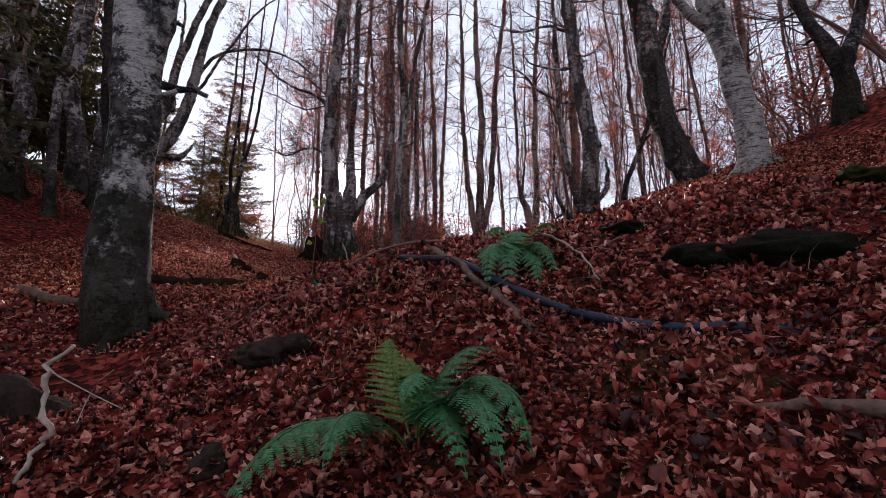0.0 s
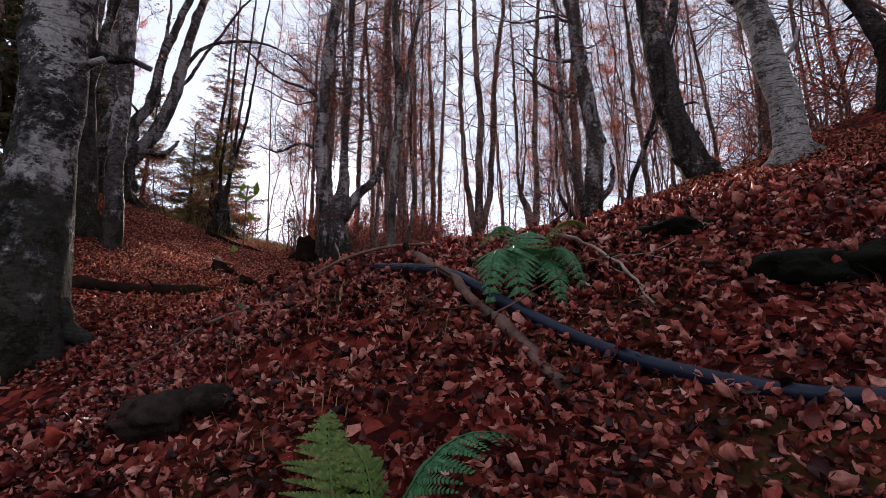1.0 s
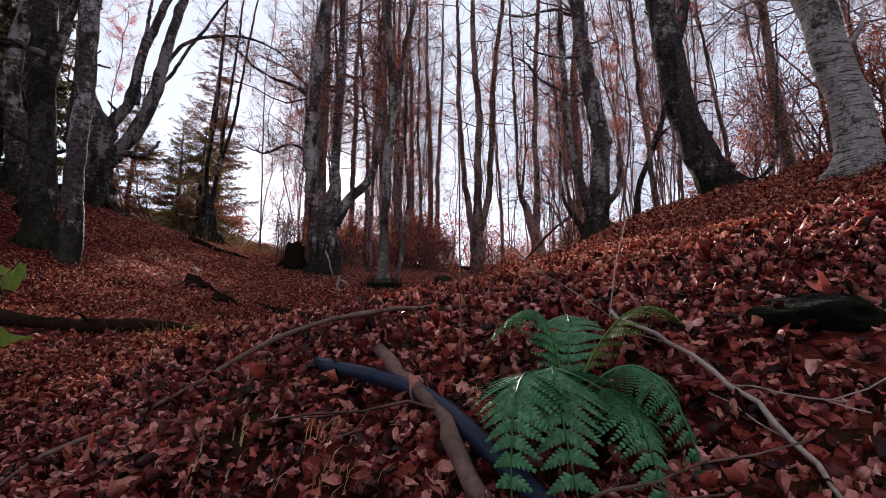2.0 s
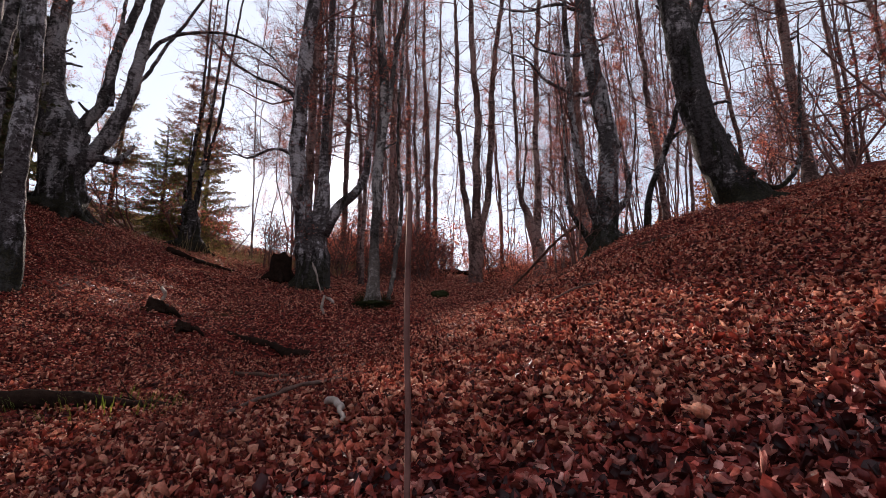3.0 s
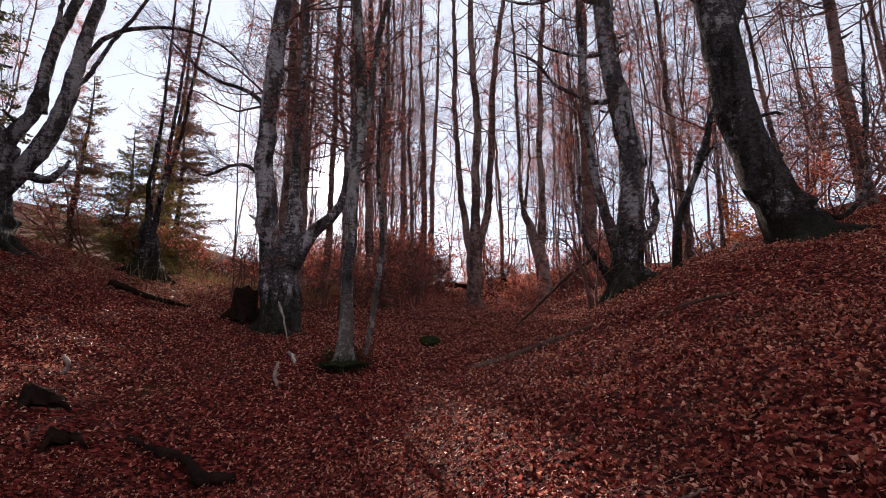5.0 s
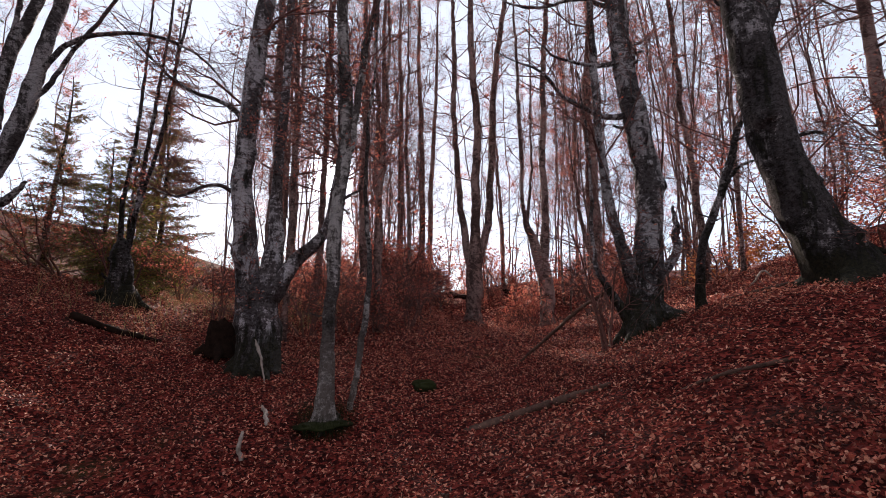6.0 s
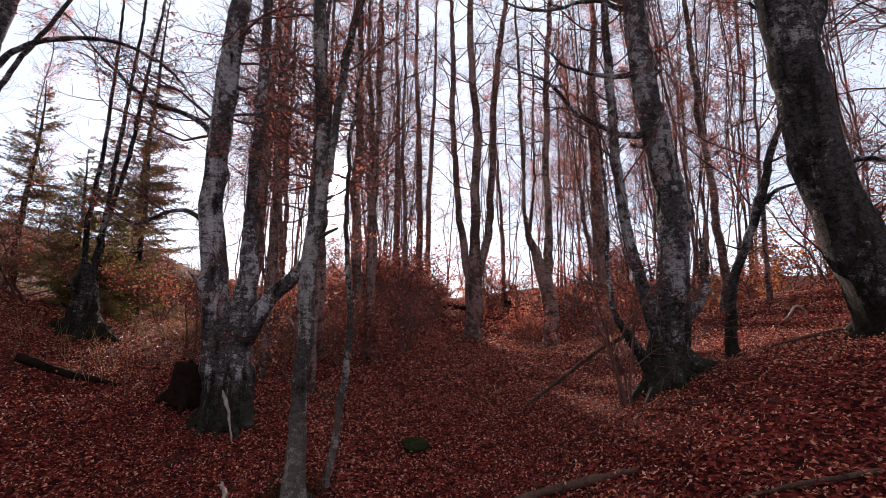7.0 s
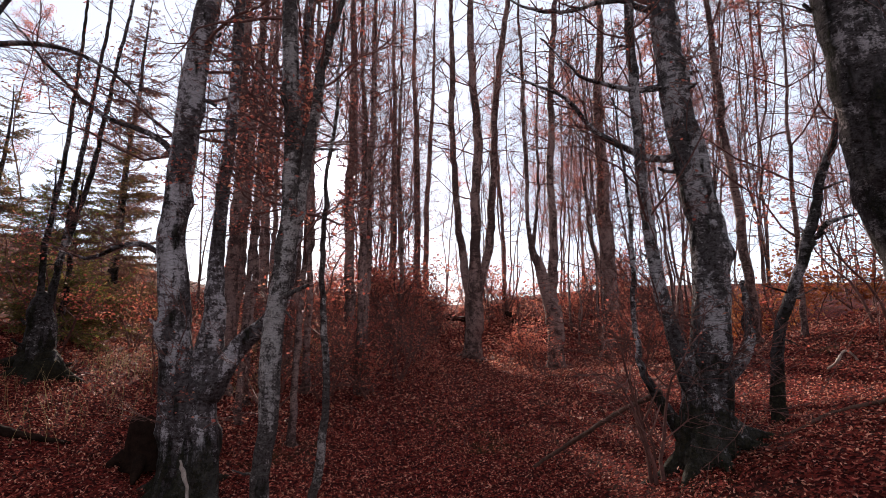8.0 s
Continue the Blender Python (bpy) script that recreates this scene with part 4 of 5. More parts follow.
# the last three are added to keep the sun off the lichened beech
for k, (x, y, lean, hgt, wid, lv) in enumerate(((-0.55, 32.0, -0.3, 20, 0.52, 300), (-1.7, 31.2, -0.25, 19, 0.5, 300), (-0.2, 33.6, 0.4, 20, 0.45, 300), (-2.5, 24.0, -0.3, 17, 0.50, 1300), (-2.2, 25.0, 0.1, 17, 0.42, 1000), (4.6, 35.5, -0.4, 14, 0.34, 200), (7.4, 17.2, -0.5, 13, 0.26, 500), (9.5, 13.7, -0.2, 12, 0.36, 900), (-4.3, 17.9, 0.0, 15, 0.42, 900), (-4.9, 19.5, 0.3, 16, 0.4, 700), (-3.66, 20.5, 0.2, 16, 0.32, 1200), (-1.7, 21.5, -0.1, 15, 0.3, 1200), (-2.62, 18.6, -0.3, 13, 0.22, 300), (-3.6, 17.4, -0.1, 13, 0.2, 250), (-1.35, 19.0, 0.15, 13, 0.2, 300), (-5.3, 23.0, -0.2, 16, 0.30, 800), (-0.9, 26.6, -0.2, 15, 0.26, 700), (-5.9, 25.5, 0.1, 16, 0.28, 800), (-2.05, 15.7, 0.1, 12, 0.16, 250), (-3.25, 16.3, 0.2, 12, 0.15, 250), (-8.3, 30.5, 0.1, 15, 0.34, 1300), (-8.9, 33.0, -0.2, 16, 0.34, 1300), (-7.6, 29.0, 0.2, 15, 0.3, 1100))):
    g = float(lie(x, y))
    beech("beech_tree", (x, y), "straight grey-brown beech with russet leaves still on its twigs", [
        [(x, g, wid), (x + lean * 0.15, g + 2, wid * 0.85), (x + lean * 0.5, g + hgt * 0.4, wid * 0.7), (x + lean, g + hgt * 0.75, wid * 0.45), (x + lean * 1.1, g + hgt + 4, 0.04)]],
        M_BARK_FAR, 40 + k, 0.25, 4, 12, "beeches up the gully", bough=[(0, dict(count=23, lo=0.2, hi=1.0, length=2.7, radius=0.022, leaves=int(1.6 * lv), leaf=0.055, scatter=0.08))])


for k, (x, y, pts) in enumerate(((-6.5, 7.75, [(-6.48, 2.8, 0.19), (-6.6, 4.2, 0.17), (-6.63, 5.5, 0.16), (-6.5, 6.9, 0.15), (-6.4, 11, 0.03)]), (-8.1, 10.4, [(-8.08, 4.0, 0.5), (-8.28, 5.3, 0.42), (-8.62, 6.7, 0.36), (-8.5, 8.2, 0.34), (-8.3, 14, 0.05)]), (-7.45, 8.0, [(-7.42, 3.2, 0.42), (-7.47, 4.3, 0.36), (-7.41, 4.9, 0.36), (-7.87, 6.0, 0.3), (-8.2, 11, 0.04)]), (-6.9, 9.4, [(-6.9, 3.2, 0.4), (-7.0, 5.0, 0.32), (-6.9, 8.0, 0.26), (-7.0, 13, 0.04)]))):
    beech("beech_tree", (x, y), "slender pale-flecked beech on the far bank", [pts], M_BARK, 61 + k, 0.25, 4, 12, bough=[(0, dict(count=12, lo=0.55, hi=1.0, length=1.4, radius=0.012, leaves=500))])


# ---- the thin wood behind ----
def far_beech(seed, hgt, wid, leaves, stems):
    rng = rs(seed)
    t = thing("background_beech", (0, 0, 0), "thin upright beech with bare twigs and a few russet leaves", "tree", "beech wood behind the gully")
    sw, tips = Sweep(), []
    for s in range(stems):
        a = rng.uniform(0, 6.28)
        off = np.array([math.cos(a), math.sin(a)]) * (0.25 if s else 0)
        top = off * rng.uniform(2, 5) + rng.normal(0, 0.5, 2)
        w = wid * (0.85 if s == 0 else 0.6)
        path = curve_path([(off[0], off[1], -0.3, w * 0.6), (off[0] * 1.3, off[1] * 1.3, 2, w * 0.45), (top[0] * 0.5, top[1] * 0.5, hgt * 0.5, w * 0.33), (top[0], top[1], hgt * rng.uniform(0.85, 1.05), 0.02)], 16, rng, 0.11)
        sw.tube(path[:, :3], path[:, 3], 8)
        tw = Sweep()
        many = 34 if stems < 3 else 24
        i = rng.randint(4, 16, many)
        b = rng.uniform(0, 6.28, many)
        sprout(tw, tips, path[np.minimum(i, 15), :3], np.stack([np.cos(b), np.sin(b), rng.uniform(0.5, 1.6, many)], 1), rng.uniform(0.7, 2.4, many) * (1.25 - i / 22), np.minimum(0.026, path[np.minimum(i, 15), 3] * 0.45), 2, rng, 0.62, 0.08, 4, 0.004)
        piece("twigwork", tw.mesh("twigwork"), M_TWIG, t)["kind"] = "stuff"
    piece("trunk", sw.mesh("trunk"), M_BARK_FAR, t)
    got = leaves_on("foliage", tips, leaves, 0.062, rng, M_HANGING, t, 0.1)
    if got is not None:
        got["kind"] = "stuff"
    return t


kinds = [far_beech(70, 18, 0.15, 1700, 1), far_beech(71, 20, 0.14, 2500, 2), far_beech(72, 15, 0.11, 3400, 2), far_beech(73, 20, 0.15, 1800, 3), far_beech(74, 14, 0.10, 4000, 1)]
rng = rs(80)
spots = []
# lanes kept clear of stems so the camera sees the sun and it reaches chosen ground
LANES = ((1.5, 1.45), (6.1, 0.2), (8.6, 0.45))
# stretches of wood: x from, x to, y from, y to, how many
# the stretch from x -10.3 shades the far bank; the last two are unseen
for x0, x1, y0, y1, many in ((6, 20, 18, 34, 22), (-2, 12, 34, 46, 20), (10, 34, 26, 46, 16), (-4.5, -1.5, 27, 44, 6), (-10.3, -3.5, 28, 44, 15), (11, 20, 9, 18, 5), (-13, -9, 8, 12, 6), (-26, -19, 14, 30, 8), (-16, -8, -6, 3, 4), (5, 14, -6, 1, 4)):
    for _ in range(many):
        for _try in range(60):
            p = (rng.uniform(x0, x1), rng.uniform(y0, y1))
            lane = p[0] + 0.231 * p[1]
            if all((p[0] - q[0]) ** 2 + (p[1] - q[1]) ** 2 > 0.8 for q in spots) and all(abs(lane - c) > wide for c, wide in LANES):
                break
        spots.append(p)
for k, (x, y) in enumerate(spots):
    s = rng.uniform(0.8, 1.15)
    m = Matrix.LocRotScale((x, y, float(lie(x, y))), Euler((rng.normal(0, 0.03), rng.normal(0, 0.03), rng.uniform(0, 6.28))), (s, s, s))
    if k < len(kinds):
        kinds[k].matrix_basis = m
    else:
        src = kinds[rng.randint(len(kinds))]
        keep = src.scale.copy()
        src.scale = (1, 1, 1)
        copy_thing(src, m)
        src.scale = keep


# ---- conifers ----
def conifer(name, at, hgt, reach, seed, material, bare=0.12, label="", foot_w=0.4, tilt=0.0, dense=30, blade=0.013):
    rng = rs(seed)
    t = thing(name, (at[0], at[1], float(lie(*at))), label, "tree", "conifers on the far bank")
    path = curve_path([(0, 0, -0.2, foot_w / 2), (0, 0, hgt * 0.3, foot_w * 0.36), (tilt, 0, hgt * 0.7, foot_w * 0.2), (tilt * 1.4, 0, hgt, 0.01)], 24, rng, 0.02)
    sw = Sweep()
    sw.tube(path[:, :3], path[:, 3], 10, 0.03, rng)
    piece("trunk", sw.mesh("trunk"), M_BARK_DARK, t)
    br = Sweep()
    starts, ways, longs = [], [], []
    z = hgt * bare
    while z < hgt * 0.985:
        u = z / hgt
        i = min(int(u * 23), 22)
        c = path[i, :3] + (path[i + 1, :3] - path[i, :3]) * (u * 23 - i)
        for _ in range(rng.randint(4, 8)):
            a = rng.uniform(0, 6.28)
            starts.append(c + [0, 0, rng.normal(0, 0.03)])
            longs.append(reach * (1 - u) ** 0.8 * rng.uniform(0.25, 1.25) + 0.12)
            ways.append((math.cos(a), math.sin(a), 0.42 - 0.62 * (1 - u) + rng.normal(0, 0.13)))
        z += (hgt * 0.022 + 0.07) * rng.uniform(0.6, 1.4)
    longs = np.array(longs)
    pts = shoots(np.array(starts), np.array(ways), longs, 7, rng, 0.09, 0.012)
    br.tubes(pts, np.linspace(0.017, 0.004, 7)[None] * (0.5 + longs / 3)[:, None], 3)
    # side twigs in flat sprays along each branch, hung with short needled shoots
    own = np.repeat(np.arange(len(longs)), (longs * dense).astype(int) + 2)
    w = rng.uniform(0.15, 1.0, len(own))
    k = np.minimum((w * 6).astype(int), 5)
    ahead = pts[own, k + 1] - pts[own, k]
    p = pts[own, k] + ahead * (w * 6 - k)[:, None]
    ahead /= np.linalg.norm(ahead, axis=1, keepdims=True)
    side = np.cross(ahead, (0, 0, 1)) * rng.choice([-1, 1], len(own))[:, None]
    d = ahead * 0.75 + side * rng.uniform(0.4, 1.1, len(own))[:, None]
    d[:, 2] += rng.uniform(-0.6, 0.1, len(own))
    d /= np.linalg.norm(d, axis=1, keepdims=True)
    ln = longs[own] * 0.30 * (1.15 - w) * rng.uniform(0.5, 1.4, len(own)) + 0.05
    br.tubes(np.stack([p, p + d * ln[:, None]], 1), np.full((len(own), 2), 0.003), 3)
    many = 5
    at = np.repeat(rng.uniform(0, 0.9, (len(own), many)).reshape(-1, 1), 3, 1) * np.repeat(d * ln[:, None], many, 0) + np.repeat(p, many, 0)
    way = np.repeat(d, many, 0) * 0.8 + rng.normal(0, 0.45, at.shape)
    way /= np.linalg.norm(way, axis=1, keepdims=True)
    off = np.cross(way, rng.normal(size=at.shape))
    off *= (blade * rng.uniform(0.6, 1.3, len(at)) / np.linalg.norm(off, axis=1))[:, None]
    tipped = at + way * (np.repeat(ln, many) * rng.uniform(0.22, 0.5, len(at)))[:, None]
    half = (at + tipped) / 2
    V = np.stack([at, half + off, tipped, half - off], 1).reshape(-1, 3)
    F = np.arange(len(V)).reshape(-1, 4)
    piece("twigwork", br.mesh("twigwork"), M_TWIG, t)["kind"] = "stuff"
    piece("needle_spray", fast_mesh("needle_spray", V, F, False), material, t)["kind"] = "stuff"
    return t


conifer("fir_tree", (-9.4, 19.6), 4.8, 1.8, 101, M_GREENNEEDLE, 0.06, "young bushy fir with green and yellowing sprays", 0.2, 0.1)
conifer("fir_tree", (-12.1, 25.5), 14.0, 2.5, 103, M_RUSTNEEDLE, 0.1, "tall thin rusty fir against the sky", 0.32, 0.3)
conifer("fir_tree", (-10.0, 22.5), 7.5, 2.0, 102, M_NEEDLE, 0.06, "rusty-green fir standing behind the gully", 0.25, -0.1)
conifer("fir_tree", (-10.6, 20.3), 5.0, 1.7, 104, M_GREENNEEDLE, 0.05, "small bushy rusty fir beside the field", 0.2, 0.0)
conifer("fir_tree", (-13.0, 21.0), 7.0, 2.0, 110, M_NEEDLE, 0.05, "rusty-green fir standing behind the gully", 0.25, 0.1)
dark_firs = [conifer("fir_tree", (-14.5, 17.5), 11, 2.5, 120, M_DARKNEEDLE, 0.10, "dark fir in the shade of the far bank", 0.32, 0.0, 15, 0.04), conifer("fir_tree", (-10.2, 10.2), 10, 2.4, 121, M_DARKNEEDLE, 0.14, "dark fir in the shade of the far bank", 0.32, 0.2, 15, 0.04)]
# copies, some of them unseen, added to darken the far bank
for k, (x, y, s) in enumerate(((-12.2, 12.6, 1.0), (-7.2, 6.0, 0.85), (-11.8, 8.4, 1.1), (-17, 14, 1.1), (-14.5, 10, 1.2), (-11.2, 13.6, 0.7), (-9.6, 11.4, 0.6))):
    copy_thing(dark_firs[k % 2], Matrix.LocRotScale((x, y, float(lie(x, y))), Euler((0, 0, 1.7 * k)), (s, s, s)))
# snapped mossy trunk before the firs, with thin poles growing from it
beech("snapped_trunk", (-7.4, 16.6), "short snapped mossy trunk with thin poles sprouting from it", [
    [(-7.4, 4.3, 0.75), (-7.45, 5.0, 0.6), (-7.5, 5.7, 0.42), (-7.52, 6.0, 0.2)],
    [(-7.55, 5.6, 0.16), (-7.64, 6.8, 0.13), (-7.52, 8.2, 0.11), (-7.42, 10.1, 0.09), (-7.36, 12.6, 0.06), (-7.3, 15, 0.02)],
    [(-7.4, 5.5, 0.16), (-7.29, 6.8, 0.13), (-7.11, 8.6, 0.11), (-6.99, 10.15, 0.09), (-6.84, 12.6, 0.07), (-6.7, 16, 0.02)],
    [(-7.35, 5.5, 0.15), (-7.23, 6.8, 0.13), (-6.81, 8.6, 0.11), (-6.61, 10.55, 0.09), (-6.4, 12.6, 0.07), (-6.2, 16, 0.02)]], M_BARK_DARK, 25, 0.35, 6, 16,
    bough=[(1, dict(count=14, lo=0.3, hi=1.0, length=1.0, radius=0.009, leaves=150, level=1)), (2, dict(count=14, lo=0.3, hi=1.0, length=1.0, radius=0.009, leaves=150, level=1))])


# ---- brush: young beeches, seedlings, dry stems ----
def bush(name, at, hgt, stems, leaves, seed, label, leaf=0.07, group="young beeches", material=None):
    rng = rs(seed)
    t = thing(name, (at[0], at[1], float(ground(*at)) - 0.03), label, "bush", group)
    tips = []
    for _ in range(stems):
        sw = Sweep()
        a = rng.uniform(0, 6.28)
        sprout(sw, tips, (math.cos(a) * 0.12, math.sin(a) * 0.12, 0), (math.cos(a) * 0.4, math.sin(a) * 0.4, 1.0), hgt * rng.uniform(0.6, 1.1), 0.010 + 0.008 * hgt, 2, rng, 0.85, 0.02, 6)
        piece("stem", sw.mesh("stem"), M_TWIG, t)["kind"] = "stuff"
    got = leaves_on("foliage", tips, leaves, leaf, rng, material or M_HANGING, t, 0.12)
    if got is not None:
        got["kind"] = "stuff"
    return t


for k, (x, y, hh, st, lv) in enumerate(((9.4, 12.6, 3.2, 4, 700), (10.6, 13.6, 3.6, 4, 750), (11.6, 12.2, 3.0, 4, 600), (8.6, 15.4, 2.4, 3, 650), (10.2, 16.6, 3.0, 4, 1100), (12.2, 17.0, 3.4, 4, 1200), (9.0, 19.0, 2.6, 3, 800), (13.5, 14.5, 3.2, 4, 800), (3.6, 13.6, 1.6, 4, 40), (3.35, 13.1, 2.4, 3, 30), (-2.0, 22.8, 2.4, 4, 900), (-3.4, 19.0, 2.2, 3, 550), (-4.6, 21.6, 2.0, 3, 450), (0.4, 29.5, 2.2, 3, 450), (5.7, 5.4, 2.6, 4, 750), (5.4, 6.8, 2.2, 3, 450), (-5.4, 18.6, 1.5, 3, 150), (6.3, 20.5, 2.6, 3, 1300), (-8.4, 18.2, 2.6, 4, 700), (-10.2, 18.3, 3.0, 4, 900), (-8.0, 20.6, 2.4, 4, 600), (-11.6, 19.0, 3.0, 4, 700), (-3.2, 24.5, 2.6, 4, 900), (-4.2, 27.0, 2.6, 4, 700), (-1.0, 27.2, 2.2, 4, 600), (-5.6, 21.0, 2.0, 4, 350), (-3.0, 17.2, 1.9, 5, 300), (-2.1, 18.0, 1.5, 5, 250), (-1.1, 18.8, 1.6, 5, 300), (-3.9, 19.8, 2.8, 5, 500), (-2.7, 20.8, 1.9, 5, 400), (-0.6, 20.6, 2.4, 5, 400), (-1.6, 22.2, 3.0, 5, 600), (-4.6, 23.6, 2.8, 5, 500), (-0.1, 23.6, 2.4, 5, 400), (-5.2, 17.0, 1.8, 5, 250))):
    bush("young_beech", (x, y), hh, st, lv, 500 + k, "bushy young beech with russet leaves on dark twigs")
for k, (x, y, hh, st, lv) in enumerate(((12.5, 19.5, 2.8, 6, 2200), (14.5, 18.2, 2.8, 6, 2200), (11.0, 20.5, 2.6, 5, 1800), (16.5, 20.0, 3.2, 6, 2200), (10.0, 22.0, 2.2, 5, 1300), (9.2, 20.2, 1.8, 4, 900))):
    bush("young_beech", (x, y), hh, st, lv, 560 + k, "dense young beech thicket with glowing orange leaves", 0.1, "orange thicket", M_ORANGE)


# undergrowth along the crest and between the beeches
shrubs = [bush("crest_shrub", (-5.2, 33.0), 1.7, 5, 500, 580, "low brown shrub with a few russet leaves", 0.09, "shrubs on the crest"), bush("crest_shrub", (-1.2, 36.0), 2.4, 5, 900, 581, "low brown shrub with a few russet leaves", 0.09, "shrubs on the crest"), bush("crest_shrub", (5.0, 37.0), 1.5, 6, 350, 582, "low brown shrub with a few russet leaves", 0.09, "shrubs on the crest")]
shrub_rng = rs(583)
for k in range(42):
    x, y = (shrub_rng.uniform(-9, 15), shrub_rng.uniform(31, 46)) if k < 26 else (shrub_rng.uniform(-6.5, -1.0), shrub_rng.uniform(18.5, 30)) if k < 34 else (shrub_rng.uniform(3.5, 12), shrub_rng.uniform(19, 30))
    s = shrub_rng.uniform(0.55, 1.2)
    copy_thing(shrubs[k % 3], Matrix.LocRotScale((x, y, float(ground(x, y)) - 0.03), Euler((0, 0, shrub_rng.uniform(0, 6.28))), (s, s, s)))
for k in range(34):
    x, y, s = (shrub_rng.uniform(-6.5, 0.8), shrub_rng.uniform(26, 32), shrub_rng.uniform(1.3, 2.0)) if k < 18 else (shrub_rng.uniform(3, 13), shrub_rng.uniform(29, 38), shrub_rng.uniform(1.1, 1.8))
    if any(abs(x + 0.231 * y - c) < wide + 0.2 for c, wide in LANES[1:]):
        continue
    copy_thing(shrubs[k % 3], Matrix.LocRotScale((x, y, float(ground(x, y)) - 0.03), Euler((0, 0, shrub_rng.uniform(0, 6.28))), (s, s, s)))


def seedlings(name, x0, x1, y0, y1, many, hgt, seed, label, material, leaves=2):
    """Thin upright shoots scattered over a stretch of ground."""
    rng = rs(seed)
    sw = Sweep()
    x, y = rng.uniform(x0, x1, many), rng.uniform(y0, y1, many)
    pts = shoots(np.stack([x, y, ground(x, y) - 0.02], 1), np.stack([rng.normal(0, 0.25, many), rng.normal(0, 0.25, many), np.ones(many)], 1), hgt * rng.uniform(0.3, 1.25, many), 4, rng, 0.14, 0.0)
    sw.tubes(pts, np.tile(np.linspace(0.004, 0.0015, 4), (many, 1)), 3)
    tips = [pts[:, 2:].reshape(-1, 3)]
    ob = piece(name, sw.mesh(name), material)
    tagged(ob, label, "undergrowth", kind="stuff")
    if leaves:
        leaves_on("seedling_foliage", tips, many * leaves, 0.05, rng, M_HANGING, ob, 0.05)["kind"] = "stuff"
    return ob


seedlings("beech_seedlings", -3.5, 7.0, 15.5, 27, 1500, 0.5, 530, "sparse reddish beech seedlings along the gully", M_TWIG)
seedlings("dry_grass", -7.5, -3.2, 17.5, 26, 1800, 0.5, 531, "dry straw-coloured grass beside the field", M_STRAW, 0)
seedlings("field_grass", -24, -3.0, 26, 43, 4200, 0.55, 533, "dry yellow-brown grass on the field's edge", M_STRAW, 0)
seedlings("dry_stems", -8.5, -5.0, 14.0, 17.5, 160, 0.6, 532, "thin dry stems on the far bank", M_STRAW, 0)

# ---- fallen wood, stones, pipe, ferns ----
def laid(name, ctrl, label, category, material, seed, sides=9, rings=20, rough=0.06, lift=0.0, wob=0.012, group="", twigs=0):
    """Something long on the ground: ctrl of (x, y, above the ground, radius)."""
    rng = rs(seed)
    x, y = ctrl[0][:2]
    t = thing(name, on(x, y), label, category, group)
    c = [(a, b, float(ground(a, b)) + up + lift, r) for a, b, up, r in ctrl]
    path = curve_path(shift_in(t, c), rings, rng, wob)
    path[:, 3] *= 1 + rough * rng.normal(0, 1.2, rings)
    sw = Sweep()
    sw.tube(path[:, :3], path[:, 3], sides, rough * 1.8, rng)
    part_name = {"log": "bole", "pipe": "tube"}.get(category, "stem")
    piece(part_name, sw.mesh(part_name), material, t)
    for _ in range(twigs):
        s2 = Sweep()
        i = rng.randint(rings // 4, rings - 1)
        d = rng.normal(size=3) * (1, 1, 0.4) + (0, 0, 0.5)
        sprout(s2, [], path[i, :3], d, rng.uniform(0.12, 0.4), path[i, 3] * 0.32, 1, rng, 0.7, 0.0, 2, 0.0015)
        piece("side_twig", s2.mesh("side_twig"), material, t)
    return t


laid("water_pipe", [(-0.22, 2.52, 0.02, 0.017), (0.04, 2.30, 0.04, 0.018), (0.27, 2.01, 0.032, 0.018), (0.45, 1.8, 0.022, 0.017), (0.6, 1.63, 0.018, 0.017), (0.73, 1.52, 0.013, 0.017), (0.86, 1.44, 0.004, 0.017), (1.2, 1.2, -0.03, 0.018)], "black plastic water pipe half buried in leaves", "pipe", M_HOSE, 201, 14, 50, 0.0, wob=0.0)
laid("fallen_branch", [(-0.05, 2.45, 0.06, 0.012), (0.07, 2.22, 0.05, 0.015), (0.2, 1.97, 0.045, 0.019), (0.29, 1.82, 0.035, 0.020), (0.33, 1.70, 0.02, 0.016), (0.37, 1.60, -0.01, 0.010)], "peeled brown branch lying over the pipe", "branch", M_DEADWOOD, 202, 10, 26, 0.1, twigs=3)
laid("forked_twig", [(0.48, 2.40, 0.08, 0.006), (0.56, 2.2, 0.06, 0.0055), (0.62, 1.97, 0.035, 0.0045), (0.68, 1.80, 0.01, 0.003)], "thin pale forked twig on the leaves", "twig", M_PALEWOOD, 203, 7, 18, 0.08, twigs=4)
laid("fallen_branch", [(-1.35, 2.50, 0.01, 0.004), (-0.75, 2.60, 0.03, 0.006), (-0.21, 2.75, 0.04, 0.007), (0.08, 2.90, 0.02, 0.006)], "thin grey branch along the mound's edge", "branch", M_DEADWOOD, 204, 7, 24, 0.08, twigs=4)
laid("fallen_branch", [(0.98, 0.78, 0.02, 0.018), (0.86, 0.93, 0.035, 0.017), (0.78, 1.01, 0.03, 0.013), (0.68, 1.12, 0.0, 0.006)], "stubby dark branch with pale peeled end", "branch", M_DEADWOOD, 205, 9, 18, 0.1)
laid("crooked_stick", [(-1.02, 1.27, 0.01, 0.007), (-1.03, 1.36, 0.07, 0.008), (-1.05, 1.43, 0.17, 0.0085), (-1.10, 1.47, 0.25, 0.006)], "pale crooked stick poking from the leaves", "stick", M_PALEWOOD, 206, 8, 20, 0.14, twigs=1)
